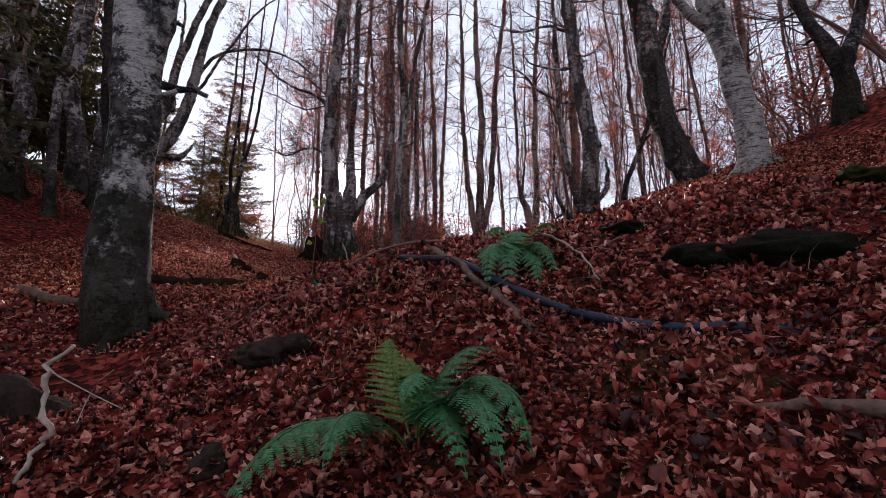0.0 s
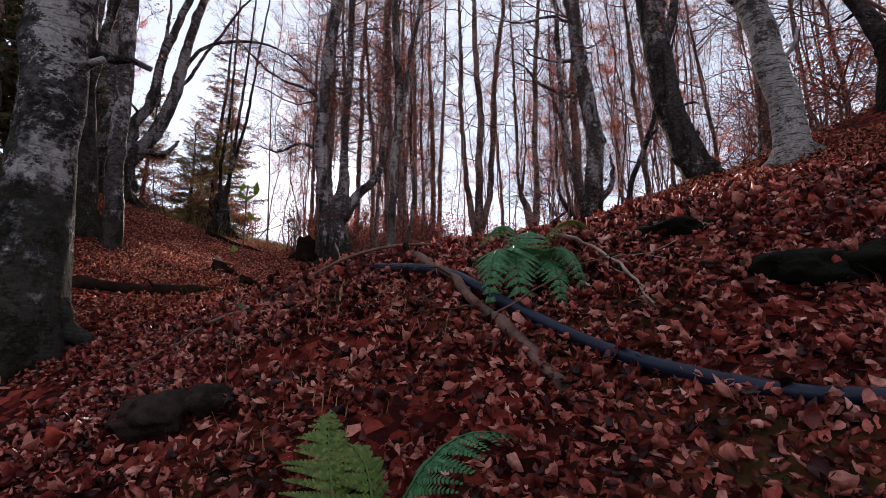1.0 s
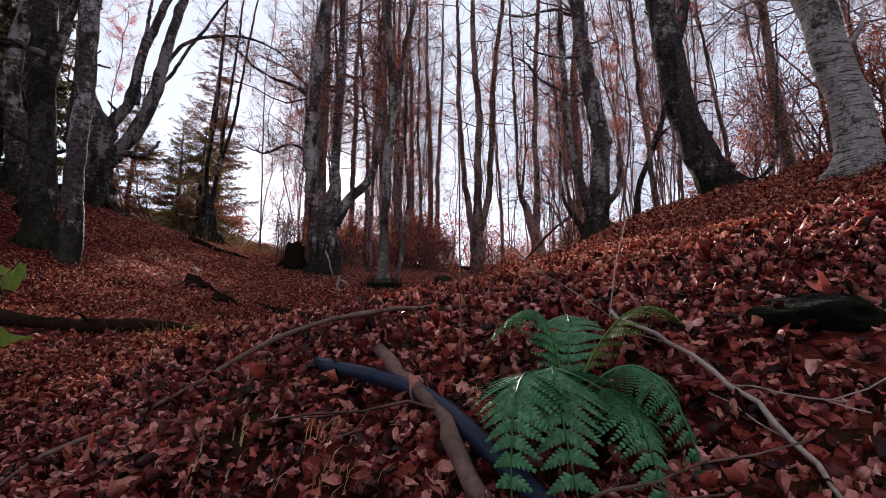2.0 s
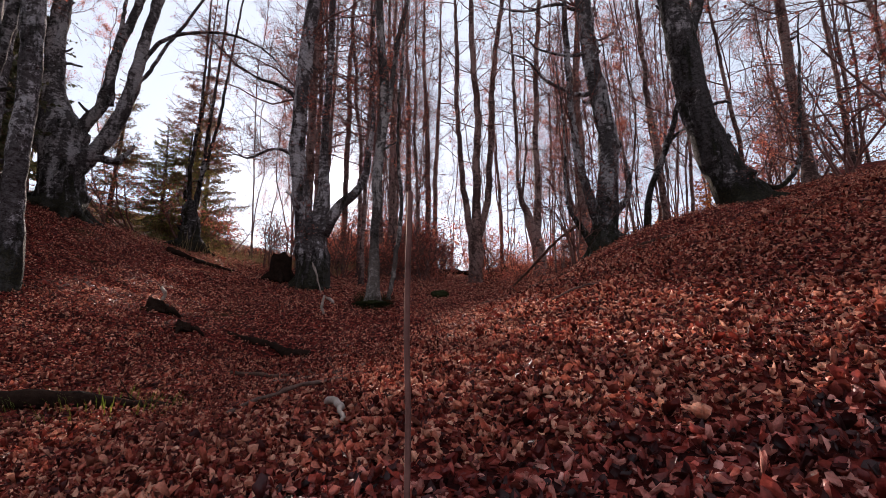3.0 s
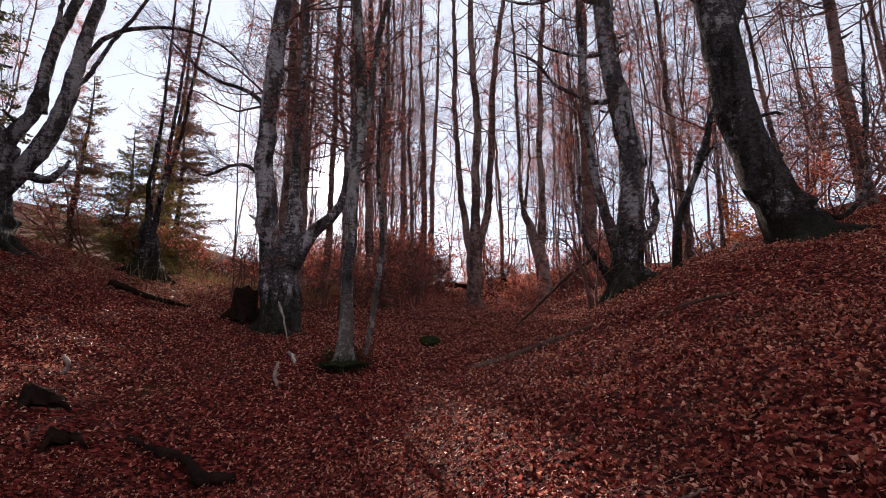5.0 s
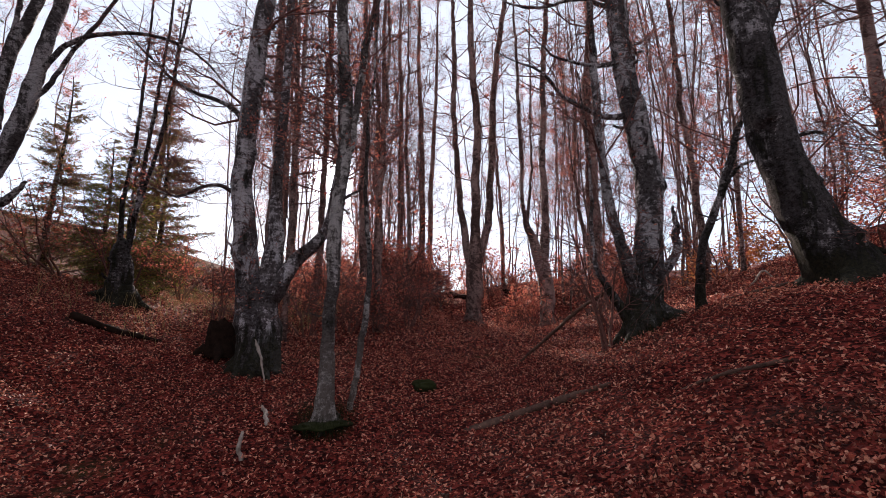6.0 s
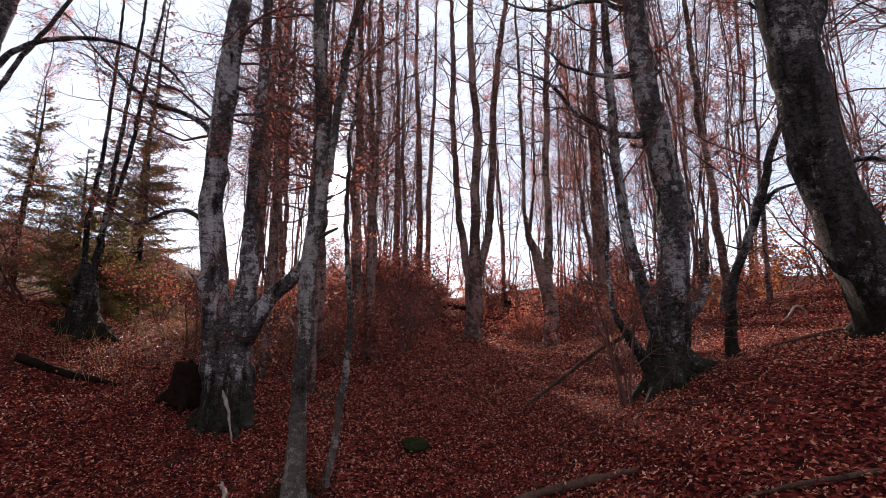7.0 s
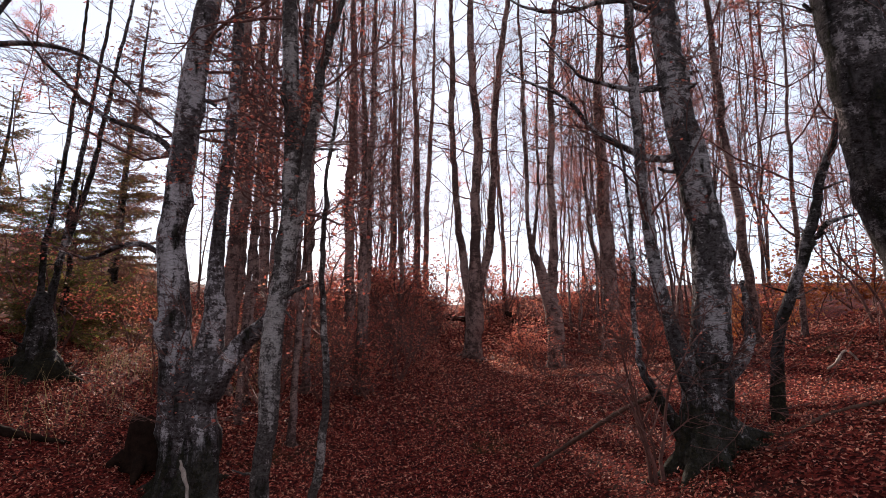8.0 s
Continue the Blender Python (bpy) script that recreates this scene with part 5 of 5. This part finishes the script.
laid("fallen_log", [(0.77, 11.37, -0.02, 0.055), (1.2, 11.5, 0.0, 0.06), (1.56, 11.55, 0.01, 0.055), (2.26, 11.22, 0.03, 0.045), (2.6, 11.0, 0.02, 0.03)], "mossy fallen log bare at one end", "log", M_OLDWOOD, 207, 12, 26, 0.08, twigs=2)
laid("fallen_log", [(-2.75, 8.85, 0.02, 0.03), (-2.35, 8.75, 0.03, 0.042), (-2.0, 8.6, 0.03, 0.045), (-1.75, 8.36, 0.04, 0.05), (-1.5, 8.42, 0.02, 0.03)], "dark rotten log in the gully bottom", "log", M_ROTTEN, 208, 10, 22, 0.12)
laid("fallen_log", [(-3.4, 4.9, 0.05, 0.06), (-2.6, 5.0, 0.07, 0.055), (-1.99, 5.15, 0.05, 0.045), (-1.64, 5.5, 0.02, 0.02)], "dark damp log across the gully bottom", "log", M_ROTTEN, 209, 10, 24, 0.1, twigs=2)
laid("fallen_branch", [(-3.7, 4.14, 0.02, 0.05), (-3.1, 3.6, 0.03, 0.045), (-2.71, 3.35, 0.03, 0.04), (-2.1, 3.3, 0.02, 0.02)], "long bent branch below the lichened beech", "branch", M_OLDWOOD, 210, 9, 24, 0.08)
laid("fallen_log", [(-6.74, 14.18, 0.05, 0.08), (-5.9, 14.4, 0.05, 0.06), (-5.2, 14.64, 0.02, 0.03)], "thin fallen log on the far bank", "log", M_ROTTEN, 211, 9, 20, 0.1)
laid("broken_stick", [(-0.36, 4.35, 0.02, 0.014), (-0.3, 4.22, 0.04, 0.013), (-0.2, 3.85, 0.06, 0.012), (-0.14, 3.59, 0.03, 0.007)], "short bleached stick on the leaves", "stick", M_PALEWOOD, 212, 8, 16, 0.1)
laid("broken_stick", [(-2.15, 11.95, 0.02, 0.025), (-2.0, 11.65, 0.03, 0.03), (-1.87, 11.36, 0.03, 0.03)], "thick bleached stick below the slim beech", "stick", M_PALEWOOD, 213, 8, 16, 0.1)
laid("leaning_branch", [(2.1, 14.85, 0.02, 0.028), (2.5, 14.3, 0.45, 0.03), (2.95, 13.7, 0.85, 0.030), (3.5, 13.2, 1.0, 0.034)], "long bare branch leaning on the tall beech's root hump", "branch", M_OLDWOOD, 214, 9, 24, 0.06, twigs=3)
laid("fallen_branch", [(2.9, 9.9, 0.0, 0.010), (3.4, 9.7, 0.03, 0.018), (3.9, 9.5, 0.02, 0.016)], "short dead branch on the bank", "branch", M_OLDWOOD, 215, 8, 18, 0.1, twigs=4)
laid("fallen_branch", [(4.6, 12.6, 0.0, 0.012), (5.4, 12.7, 0.04, 0.018), (6.2, 12.6, 0.05, 0.024), (7.0, 12.9, 0.03, 0.02)], "dark branch along the bank's shoulder", "branch", M_OLDWOOD, 216, 8, 20, 0.1, twigs=2)


laid("dry_stem", [(0.130, 2.40, 0.0, 0.0022), (0.132, 2.395, 0.2, 0.002), (0.133, 2.39, 0.4, 0.0016), (0.131, 2.40, 0.62, 0.001)], "thin upright dry brown weed stem on the mound", "stem", M_TWIG, 217, 5, 14, 0.0, wob=0.002)
laid("pale_root", [(-2.84, 13.42, 0.66, 0.012), (-2.80, 13.37, 0.60, 0.022), (-2.72, 13.33, 0.40, 0.026), (-2.68, 13.30, 0.28, 0.02), (-2.58, 13.24, 0.08, 0.015), (-2.54, 13.2, -0.05, 0.012)], "barkless pale root running down the twin beech's base", "root", M_PALEWOOD, 218, 8, 18, 0.16)
laid("bleached_branch", [(6.85, 14.6, 0.0, 0.018), (6.98, 14.5, 0.16, 0.022), (7.15, 14.5, 0.18, 0.022), (7.25, 14.45, 0.0, 0.016)], "bleached bent branch arching from the leaves", "branch", M_PALEWOOD, 219, 8, 18, 0.12)
laid("broken_stick", [(-4.4, 10.07, 0.0, 0.03), (-4.4, 10.06, 0.15, 0.03), (-4.41, 10.05, 0.22, 0.025)], "pale snapped stub standing in the leaves", "stick", M_PALEWOOD, 220, 8, 12, 0.1)
laid("broken_stick", [(-1.85, 10.5, 0.0, 0.025), (-1.85, 10.5, 0.2, 0.025), (-1.84, 10.5, 0.32, 0.02)], "pale snapped stub in the gully", "stick", M_PALEWOOD, 221, 8, 12, 0.1)
laid("fallen_branch", [(-1.4, 6.4, 0.02, 0.012), (-1.0, 6.6, 0.04, 0.018), (-0.5, 6.9, 0.02, 0.015)], "thin brown branch in the gully", "branch", M_DEADWOOD, 222, 8, 16, 0.1, twigs=2)
laid("fallen_branch", [(-1.9, 6.9, 0.01, 0.018), (-1.5, 7.05, 0.03, 0.024), (-1.2, 7.3, 0.01, 0.016)], "short mossy dead branch", "branch", M_OLDWOOD, 223, 8, 16, 0.1)
laid("fallen_branch", [(1.05, 5.9, 0.02, 0.006), (1.25, 5.84, 0.06, 0.007), (1.45, 5.9, 0.03, 0.005)], "small dead twig on the bank", "branch", M_DEADWOOD, 224, 7, 14, 0.1, twigs=5)
laid("fallen_branch", [(-0.9, 4.6, 0.02, 0.012), (-0.6, 4.75, 0.05, 0.012), (-0.35, 5.0, 0.03, 0.008)], "forked brown twig among the leaves", "branch", M_DEADWOOD, 225, 7, 14, 0.1, twigs=4)
laid("fallen_log", [(-0.9, 33.6, 0.15, 0.18), (0.8, 33.9, 0.35, 0.17), (2.3, 34.3, 0.2, 0.14)], "fallen trunk near the crest", "log", M_ROTTEN, 226, 10, 18, 0.1)


def boulder(name, at, size, label, category, material, seed, sink=0.35, group="", squash=1.0):
    rng = rs(seed)
    bm = bmesh.new()
    bmesh.ops.create_icosphere(bm, subdivisions=4, radius=1.0)
    off = Vector(rng.uniform(-50, 50, 3))
    for v in bm.verts:
        n1 = noise.noise(v.co * 1.1 + off) * 0.35 + noise.noise(v.co * 2.7 + off) * 0.2 + noise.noise(v.co * 7 + off) * 0.09 + noise.noise(v.co * 16 + off) * 0.04
        v.co *= 1 + n1
        v.co = Vector((v.co.x * size[0], v.co.y * size[1], v.co.z * size[2]))
    me = bpy.data.meshes.new(name)
    bm.to_mesh(me)
    bm.free()
    me.polygons.foreach_set("use_smooth", np.full(len(me.polygons), True))
    ob = piece(name, me, material)
    ob.location = on(at[0], at[1], size[2] * (1 - 2 * sink) * squash)
    ob.rotation_euler.z = rng.uniform(0, 6.28) if squash == 1.0 else 0
    return tagged(ob, label, category, group)


boulder("stone", (-0.68, 1.92), (0.14, 0.11, 0.06), "dark damp stone sunk in the leaves", "stone", M_STONE, 301, 0.6)
boulder("stone", (-0.56, 1.9), (0.07, 0.06, 0.04), "small dark stone beside the larger one", "stone", M_STONE, 302, 0.4)
boulder("stone", (-0.65, 1.42), (0.055, 0.05, 0.045), "small mossy dark stone among the leaves", "stone", M_STONE, 303, 0.4)
boulder("boulder", (-1.40, 1.62), (0.14, 0.18, 0.15), "dark rounded boulder at the gully's edge", "boulder", M_STONE, 304, 0.6)
# two near-black lumps stand in for the shaded recess under the leaf bank
boulder("bank_lump", (1.33, 1.83), (0.30, 0.11, 0.085), "near-black lump standing in for the shaded hollow under the leaf bank", "boulder", M_HOLLOW_SHADE, 305, 0.64, squash=0.99)
boulder("bank_lump", (1.0, 1.86), (0.12, 0.09, 0.055), "low near-black lump at the end of the shaded hollow", "stone", M_HOLLOW_SHADE, 306, 0.55)
boulder("bank_lump", (0.90, 2.32), (0.13, 0.09, 0.05), "near-black stone above the pipe", "stone", M_HOLLOW_SHADE, 307, 0.55)
boulder("bank_lump", (2.0, 2.2), (0.16, 0.12, 0.06), "round moss cushion on the upper bank", "boulder", M_MOSS, 308, 0.4)
boulder("moss_cushion", (0.14, 13.3), (0.2, 0.16, 0.13), "mossy stone in the gully bottom", "stone", M_MOSS, 311, 0.35)
boulder("moss_cushion", (-1.12, 11.45), (0.36, 0.32, 0.06), "thick dark moss round the slim beech's foot", "moss", M_MOSS, 312, 0.4)


def stump(at, hgt, wide, label, seed):
    """A broken-off stump with a jagged top and spreading feet."""
    rng = rs(seed)
    t = thing("rotten_stump", on(at[0], at[1], -0.05), label, "stump")
    sw = Sweep()
    sw.tube([(0, 0, 0), (0, 0.01, hgt * 0.2), (0.02, 0, hgt * 0.6), (0.03, 0.01, hgt * 0.92), (0.03, 0.01, hgt * 0.8)], [wide * 0.62, wide * 0.5, wide * 0.45, wide * 0.44, wide * 0.3], 16, 0.1, rng)
    me = sw.mesh("bole")
    for v in me.vertices:
        if v.co.z > hgt * 0.7:
            v.co.z += 0.28 * hgt * noise.noise(Vector((v.co.x * 9, v.co.y * 9, seed)))
    piece("bole", me, M_ROTTEN, t)
    for k in range(5):
        a = 1.26 * k + rng.uniform(-0.3, 0.3)
        rt = Sweep()
        rt.tube([(math.cos(a) * wide * 0.4, math.sin(a) * wide * 0.4, hgt * 0.3), (math.cos(a) * wide * 0.75, math.sin(a) * wide * 0.75, 0.05), (math.cos(a) * wide * 1.1, math.sin(a) * wide * 1.1, -0.05)], [wide * 0.16, wide * 0.13, wide * 0.05], 7, 0.1, rng)
        piece("root", rt.mesh("root"), M_ROTTEN, t)
    return t


stump((-3.95, 14.5), 0.75, 0.6, "dark rotten stump beside the twin beech", 313)
stump((4.5, 34.0), 0.7, 0.5, "small dark stump up the gully", 314)
stump((-3.9, 9.05), 0.2, 0.32, "low rotten stump in the gully", 316)
stump((-3.2, 8.5), 0.12, 0.24, "low rotten stump in the gully", 317)


def tuft(name, at, spread, many, hgt, label, material, seed):
    """A tuft of thin blades."""
    rng = rs(seed)
    V, F = [], []
    for k in range(many):
        a, r = rng.uniform(0, 6.28), spread * math.sqrt(rng.rand())
        x, y = at[0] + math.cos(a) * r, at[1] + math.sin(a) * r
        z = float(ground(x, y)) - 0.01
        h, w = hgt * rng.uniform(0.5, 1.2), 0.0018
        lean = np.array([math.cos(a), math.sin(a)]) * h * rng.uniform(0.2, 0.9)
        sx, sy = -math.sin(a) * w, math.cos(a) * w
        n = len(V)
        V += [(x - sx, y - sy, z), (x + sx, y + sy, z), (x + lean[0] * 0.4 + sx * 0.7, y + lean[1] * 0.4 + sy * 0.7, z + h * 0.7), (x + lean[0] * 0.4 - sx * 0.7, y + lean[1] * 0.4 - sy * 0.7, z + h * 0.7), (x + lean[0], y + lean[1], z + h * 0.95)]
        F += [(n, n + 1, n + 2, n + 3), (n + 3, n + 2, n + 4, n + 4)]
    me = bpy.data.meshes.new(name)
    me.from_pydata(V, [], [f[:3] if f[2] == f[3] else f for f in F])
    ob = piece(name, me, material)
    return tagged(ob, label, "grass", kind="stuff")


tuft("grass_tuft", (-1.12, 11.4), 0.42, 900, 0.26, "dark grass and moss tuft round the slim beech", M_MOSS, 330)
tuft("grass_tuft", (-3.9, 9.1), 0.5, 160, 0.14, "thin dark grass round the rotten stump", M_MOSS, 331)
tuft("grass_tuft", (3.9, 12.6), 0.7, 300, 0.2, "dark grass round the tall beech's foot", M_MOSS, 332)
tuft("grass_tuft", (-0.35, 2.0), 0.35, 120, 0.07, "thin pale grass blades on the mound", M_STRAW, 333)
tuft("grass_tuft", (-1.9, 5.2), 0.5, 150, 0.12, "yellow-green grass beside the damp log", M_GREENLEAF, 334)
tuft("grass_tuft", (1.2, 1.70), 0.12, 6, 0.12, "a few pale grass blades hanging in the hollow", M_STRAW, 335)


def fern(at, fronds, label, seed, material):
    """fronds: (a point half way, the tip, half width, yellowing) in world metres."""
    rng = rs(seed)
    root = on(at[0], at[1], -0.01)
    t = thing("fern", root, label, "fern", "ferns on the bank")
    for mid, tip, wide, old in fronds:
        mid, tip = np.array(mid) - root, np.array(tip) - root
        mid, tip = np.array(mid), np.array(tip)
        rows = 40
        s = np.linspace(0, 1, rows)[:, None]
        path = 2 * s * (1 - s) * (mid * 2 - tip * 0.5) + s**2 * tip
        L = np.linalg.norm(np.diff(path, axis=0), axis=1).sum()
        V, F, n = [], [], 0
        tang = np.gradient(path, axis=0)
        tang /= np.linalg.norm(tang, axis=1, keepdims=True)
        way = np.array([tip[0], tip[1], 0.0])
        flat = np.cross(way / (np.linalg.norm(way) + 1e-9), (0, 0, 1))
        first = 7
        for i in range(first, rows, 2):
            u = (i - first) / (rows - 1 - first)
            half = 1.55 * wide * min(1.0, 0.6 + u * 2.2) * (1 - u) ** 0.75 * rng.uniform(0.9, 1.1) + 0.004
            ahead = tang[i]
            lift = np.cross(flat, ahead)
            lift /= np.linalg.norm(lift)
            for sgn in (-1, 1):
                d = flat * sgn * 0.9 + ahead * 0.42 - lift * 0.18 + rng.normal(0, 0.045, 3)
                d /= np.linalg.norm(d)
                q = np.cross(d, lift)
                q /= np.linalg.norm(q)
                m = max(4, int(half / 0.0065))
                gap = L / rows * 1.02
                for k in range(m):
                    w = (k + 0.5) / m
                    c = path[i] + d * half * w - lift * 0.30 * half * w * w
                    ln = gap * (1 - w) ** 0.75 + 0.001
                    wd = half / m * 0.66
                    for e in (-1, 1):
                        tipv = c + q * e * ln + d * ln * 0.5 - lift * ln * 0.2
                        V.extend([c - d * wd, c + d * wd, tipv + d * wd * 0.55, tipv - d * wd * 0.45])
                        F.append((n, n + 1, n + 2, n + 3))
                        n += 4
        rib = Sweep()
        rib.tubes(path[None, first - 1:], np.linspace(0.0035, 0.001, rows - first + 1)[None], 4)
        V, F = np.concatenate([np.array(V), rib.v[0]]), np.concatenate([np.array(F), rib.f[0] + n])
        fr = piece("frond", fast_mesh("frond", V, F, False), M_FERNYELLOW if old else material, t, "yellow-green frond" if old else "")
        sw = Sweep()
        sw.tube(path[:first + 2], np.linspace(0.0042, 0.0036, first + 2), 5, cap=False)
        piece("stalk", sw.mesh("stalk"), M_FERNYELLOW, fr)
    return t


fern((-0.08, 1.40), [((-0.311, 1.27, 0.79), (-0.439, 1.04, 0.668), 0.12, 0), ((-0.142, 1.46, 0.881), (-0.167, 1.55, 0.986), 0.075, 1), ((0.018, 1.42, 0.923), (0.168, 1.5, 0.949), 0.07, 0), ((0.097, 1.3, 0.895), (0.197, 1.13, 0.75), 0.1, 0), ((0.054, 1.26, 0.863), (0.12, 1.06, 0.736), 0.08, 0), ((-0.018, 1.3, 0.823), (0.05, 1.12, 0.702), 0.075, 0), ((-0.057, 1.3, 0.889), (-0.096, 1.18, 0.852), 0.06, 0), ((-0.219, 1.27, 0.809), (-0.261, 1.12, 0.721), 0.07, 0), ((-0.092, 1.5, 0.902), (-0.219, 1.55, 0.916), 0.05, 1)],
     "green fern with spreading fronds rising from the leaves", 320, M_FERN)
fern((0.32, 2.24), [((0.222, 2.12, 1.397), (0.183, 2.0, 1.2), 0.08, 0), ((0.275, 2.12, 1.402), (0.286, 1.98, 1.152), 0.085, 0), ((0.437, 2.15, 1.408), (0.484, 2.05, 1.23), 0.08, 0), ((0.387, 2.12, 1.364), (0.4, 2.0, 1.189), 0.07, 0), ((0.292, 2.3, 1.506), (0.181, 2.3, 1.45), 0.07, 0), ((0.447, 2.25, 1.501), (0.542, 2.2, 1.484), 0.06, 1), ((0.36, 2.33, 1.49), (0.37, 2.45, 1.48), 0.07, 0)],
     "drooping dark green fern on the crest of the mound", 321, M_FERN)


def sprig(at, top, label, seed):
    """A tiny beech: one thin stem with a few broad leaves near its top."""
    rng = rs(seed)
    root = on(at[0], at[1], -0.01)
    t = thing("beech_sprig", root, label, "sapling")
    tip = np.array(top) - np.array(root)
    path = curve_path([(0, 0, 0, 0.0022), (*(tip * 0.5 + [0.012, 0.0, 0.01]), 0.0018), (*tip, 0.001)], 14, rng, 0.002)
    sw = Sweep()
    sw.tube(path[:, :3], path[:, 3], 5)
    piece("stem", sw.mesh("stem"), M_TWIG, t)
    for k, i in enumerate((13, 13, 12, 11, 9, 5)):
        a = 2.4 * k + rng.uniform(-0.4, 0.4)
        out = np.array([math.cos(a), math.sin(a), 0.1]) * 0.024
        me = leaf_cloud("leaf", np.array([path[i, :3] + out]), np.array([[0.2, -0.55, 0.8]]), np.array([0.045]), 5, rs(seed + k), 0.25, 0.4, 0.2, 0.66)
        piece("leaf", me, M_FERN if k == 5 else M_GREENLEAF, t, "dark green lower leaf" if k == 5 else "")
    return t


sprig((-0.55, 1.96), (-0.517, 1.937, 1.554), "tiny beech sapling with yellow-green leaves on the mound", 340)


# ---- fallen leaves ----
rng = rs(400)
litter = thing("leaf_litter", (0, 0, 0), "deep carpet of curled red-brown beech leaves", "leaf litter")
# bare patches: x, y and how far they reach
BARE = ((1.3, 1.72, 0.26, 0.06), (0.86, 2.24, 0.12, 0.06), (-0.66, 1.84, 0.15, 0.07), (-0.45, 2.05, 0.35, 0.05), (-1.38, 1.6, 0.2, 0.2), (-0.1, 1.75, 0.25, 0.05), (0.75, 1.22, 0.1, 0.06), (-3.6, 8.9, 0.6, 0.4), (-1.9, 8.4, 0.7, 0.25), (-3.0, 4.9, 1.2, 0.25), (-1.1, 11.4, 0.4, 0.35), (0.3, 11.3, 0.4, 0.2))
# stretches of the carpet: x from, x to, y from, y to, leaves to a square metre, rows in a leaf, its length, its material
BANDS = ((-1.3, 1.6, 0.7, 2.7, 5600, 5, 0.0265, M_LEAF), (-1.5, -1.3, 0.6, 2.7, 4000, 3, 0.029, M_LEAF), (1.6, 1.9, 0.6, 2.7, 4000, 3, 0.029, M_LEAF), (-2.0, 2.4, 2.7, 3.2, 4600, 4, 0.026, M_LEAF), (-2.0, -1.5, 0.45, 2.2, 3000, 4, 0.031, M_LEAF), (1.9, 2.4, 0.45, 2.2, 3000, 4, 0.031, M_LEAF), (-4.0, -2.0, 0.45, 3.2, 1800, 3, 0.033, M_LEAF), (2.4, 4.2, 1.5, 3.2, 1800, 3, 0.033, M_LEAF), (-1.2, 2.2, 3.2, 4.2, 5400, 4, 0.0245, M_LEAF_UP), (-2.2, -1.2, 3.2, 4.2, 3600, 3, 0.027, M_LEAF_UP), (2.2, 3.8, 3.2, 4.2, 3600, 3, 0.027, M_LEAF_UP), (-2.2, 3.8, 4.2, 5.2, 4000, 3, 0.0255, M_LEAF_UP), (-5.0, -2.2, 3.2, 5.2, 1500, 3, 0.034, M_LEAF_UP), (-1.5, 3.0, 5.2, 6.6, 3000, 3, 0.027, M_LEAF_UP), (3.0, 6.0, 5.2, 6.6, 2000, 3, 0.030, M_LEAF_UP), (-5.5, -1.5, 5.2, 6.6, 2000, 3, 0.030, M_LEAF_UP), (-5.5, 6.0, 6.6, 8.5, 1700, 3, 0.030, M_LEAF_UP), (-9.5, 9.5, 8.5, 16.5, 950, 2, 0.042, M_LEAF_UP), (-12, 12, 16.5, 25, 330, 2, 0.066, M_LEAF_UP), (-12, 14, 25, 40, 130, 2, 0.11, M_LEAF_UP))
for x0, x1, y0, y1, dense, rows, size, kind_of_leaf in BANDS:
    n = int((x1 - x0) * (y1 - y0) * dense)
    x, y = rng.uniform(x0, x1, n), rng.uniform(y0, y1, n)
    bare = sum(np.exp(-(((x - a) / r) ** 2 + ((y - b) / q) ** 2)) for a, b, r, q in BARE)
    keep = rng.rand(n) > bare * 0.95
    x, y, n = x[keep], y[keep], int(keep.sum())
    z = ground(x, y) + (rng.rand(n) ** 1.6 * 0.066 - 0.014) * (size / 0.05)
    size_n = size * np.clip(rng.normal(1.0, 0.24, n), 0.45, 1.6)
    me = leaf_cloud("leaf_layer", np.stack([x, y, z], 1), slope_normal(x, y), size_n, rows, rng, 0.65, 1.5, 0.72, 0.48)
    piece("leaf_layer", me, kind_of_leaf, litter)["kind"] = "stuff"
loose = []
for k in range(10):
    loose.append(leaf_cloud("leaf", np.zeros((1, 3)), np.array([[0.0, 0, 1]]), np.array([0.042]), 5, rs(410 + k), 0.6, 1.3, 0.1))
for k in range(300):
    x, y = rng.uniform(-1.1, 1.3), rng.uniform(0.9, 2.6)
    ob = piece("leaf", loose[k % 10], M_LEAF, litter)
    ob.location = on(x, y, rng.uniform(0.015, 0.035))
    sn = slope_normal(np.array(x), np.array(y))
    ob.rotation_euler = Euler((-sn[1] + rng.normal(0, 0.5), sn[0] + rng.normal(0, 0.5), rng.uniform(0, 6.28)))
    s = rng.uniform(0.75, 1.3)
    ob.scale = (s, s, s)
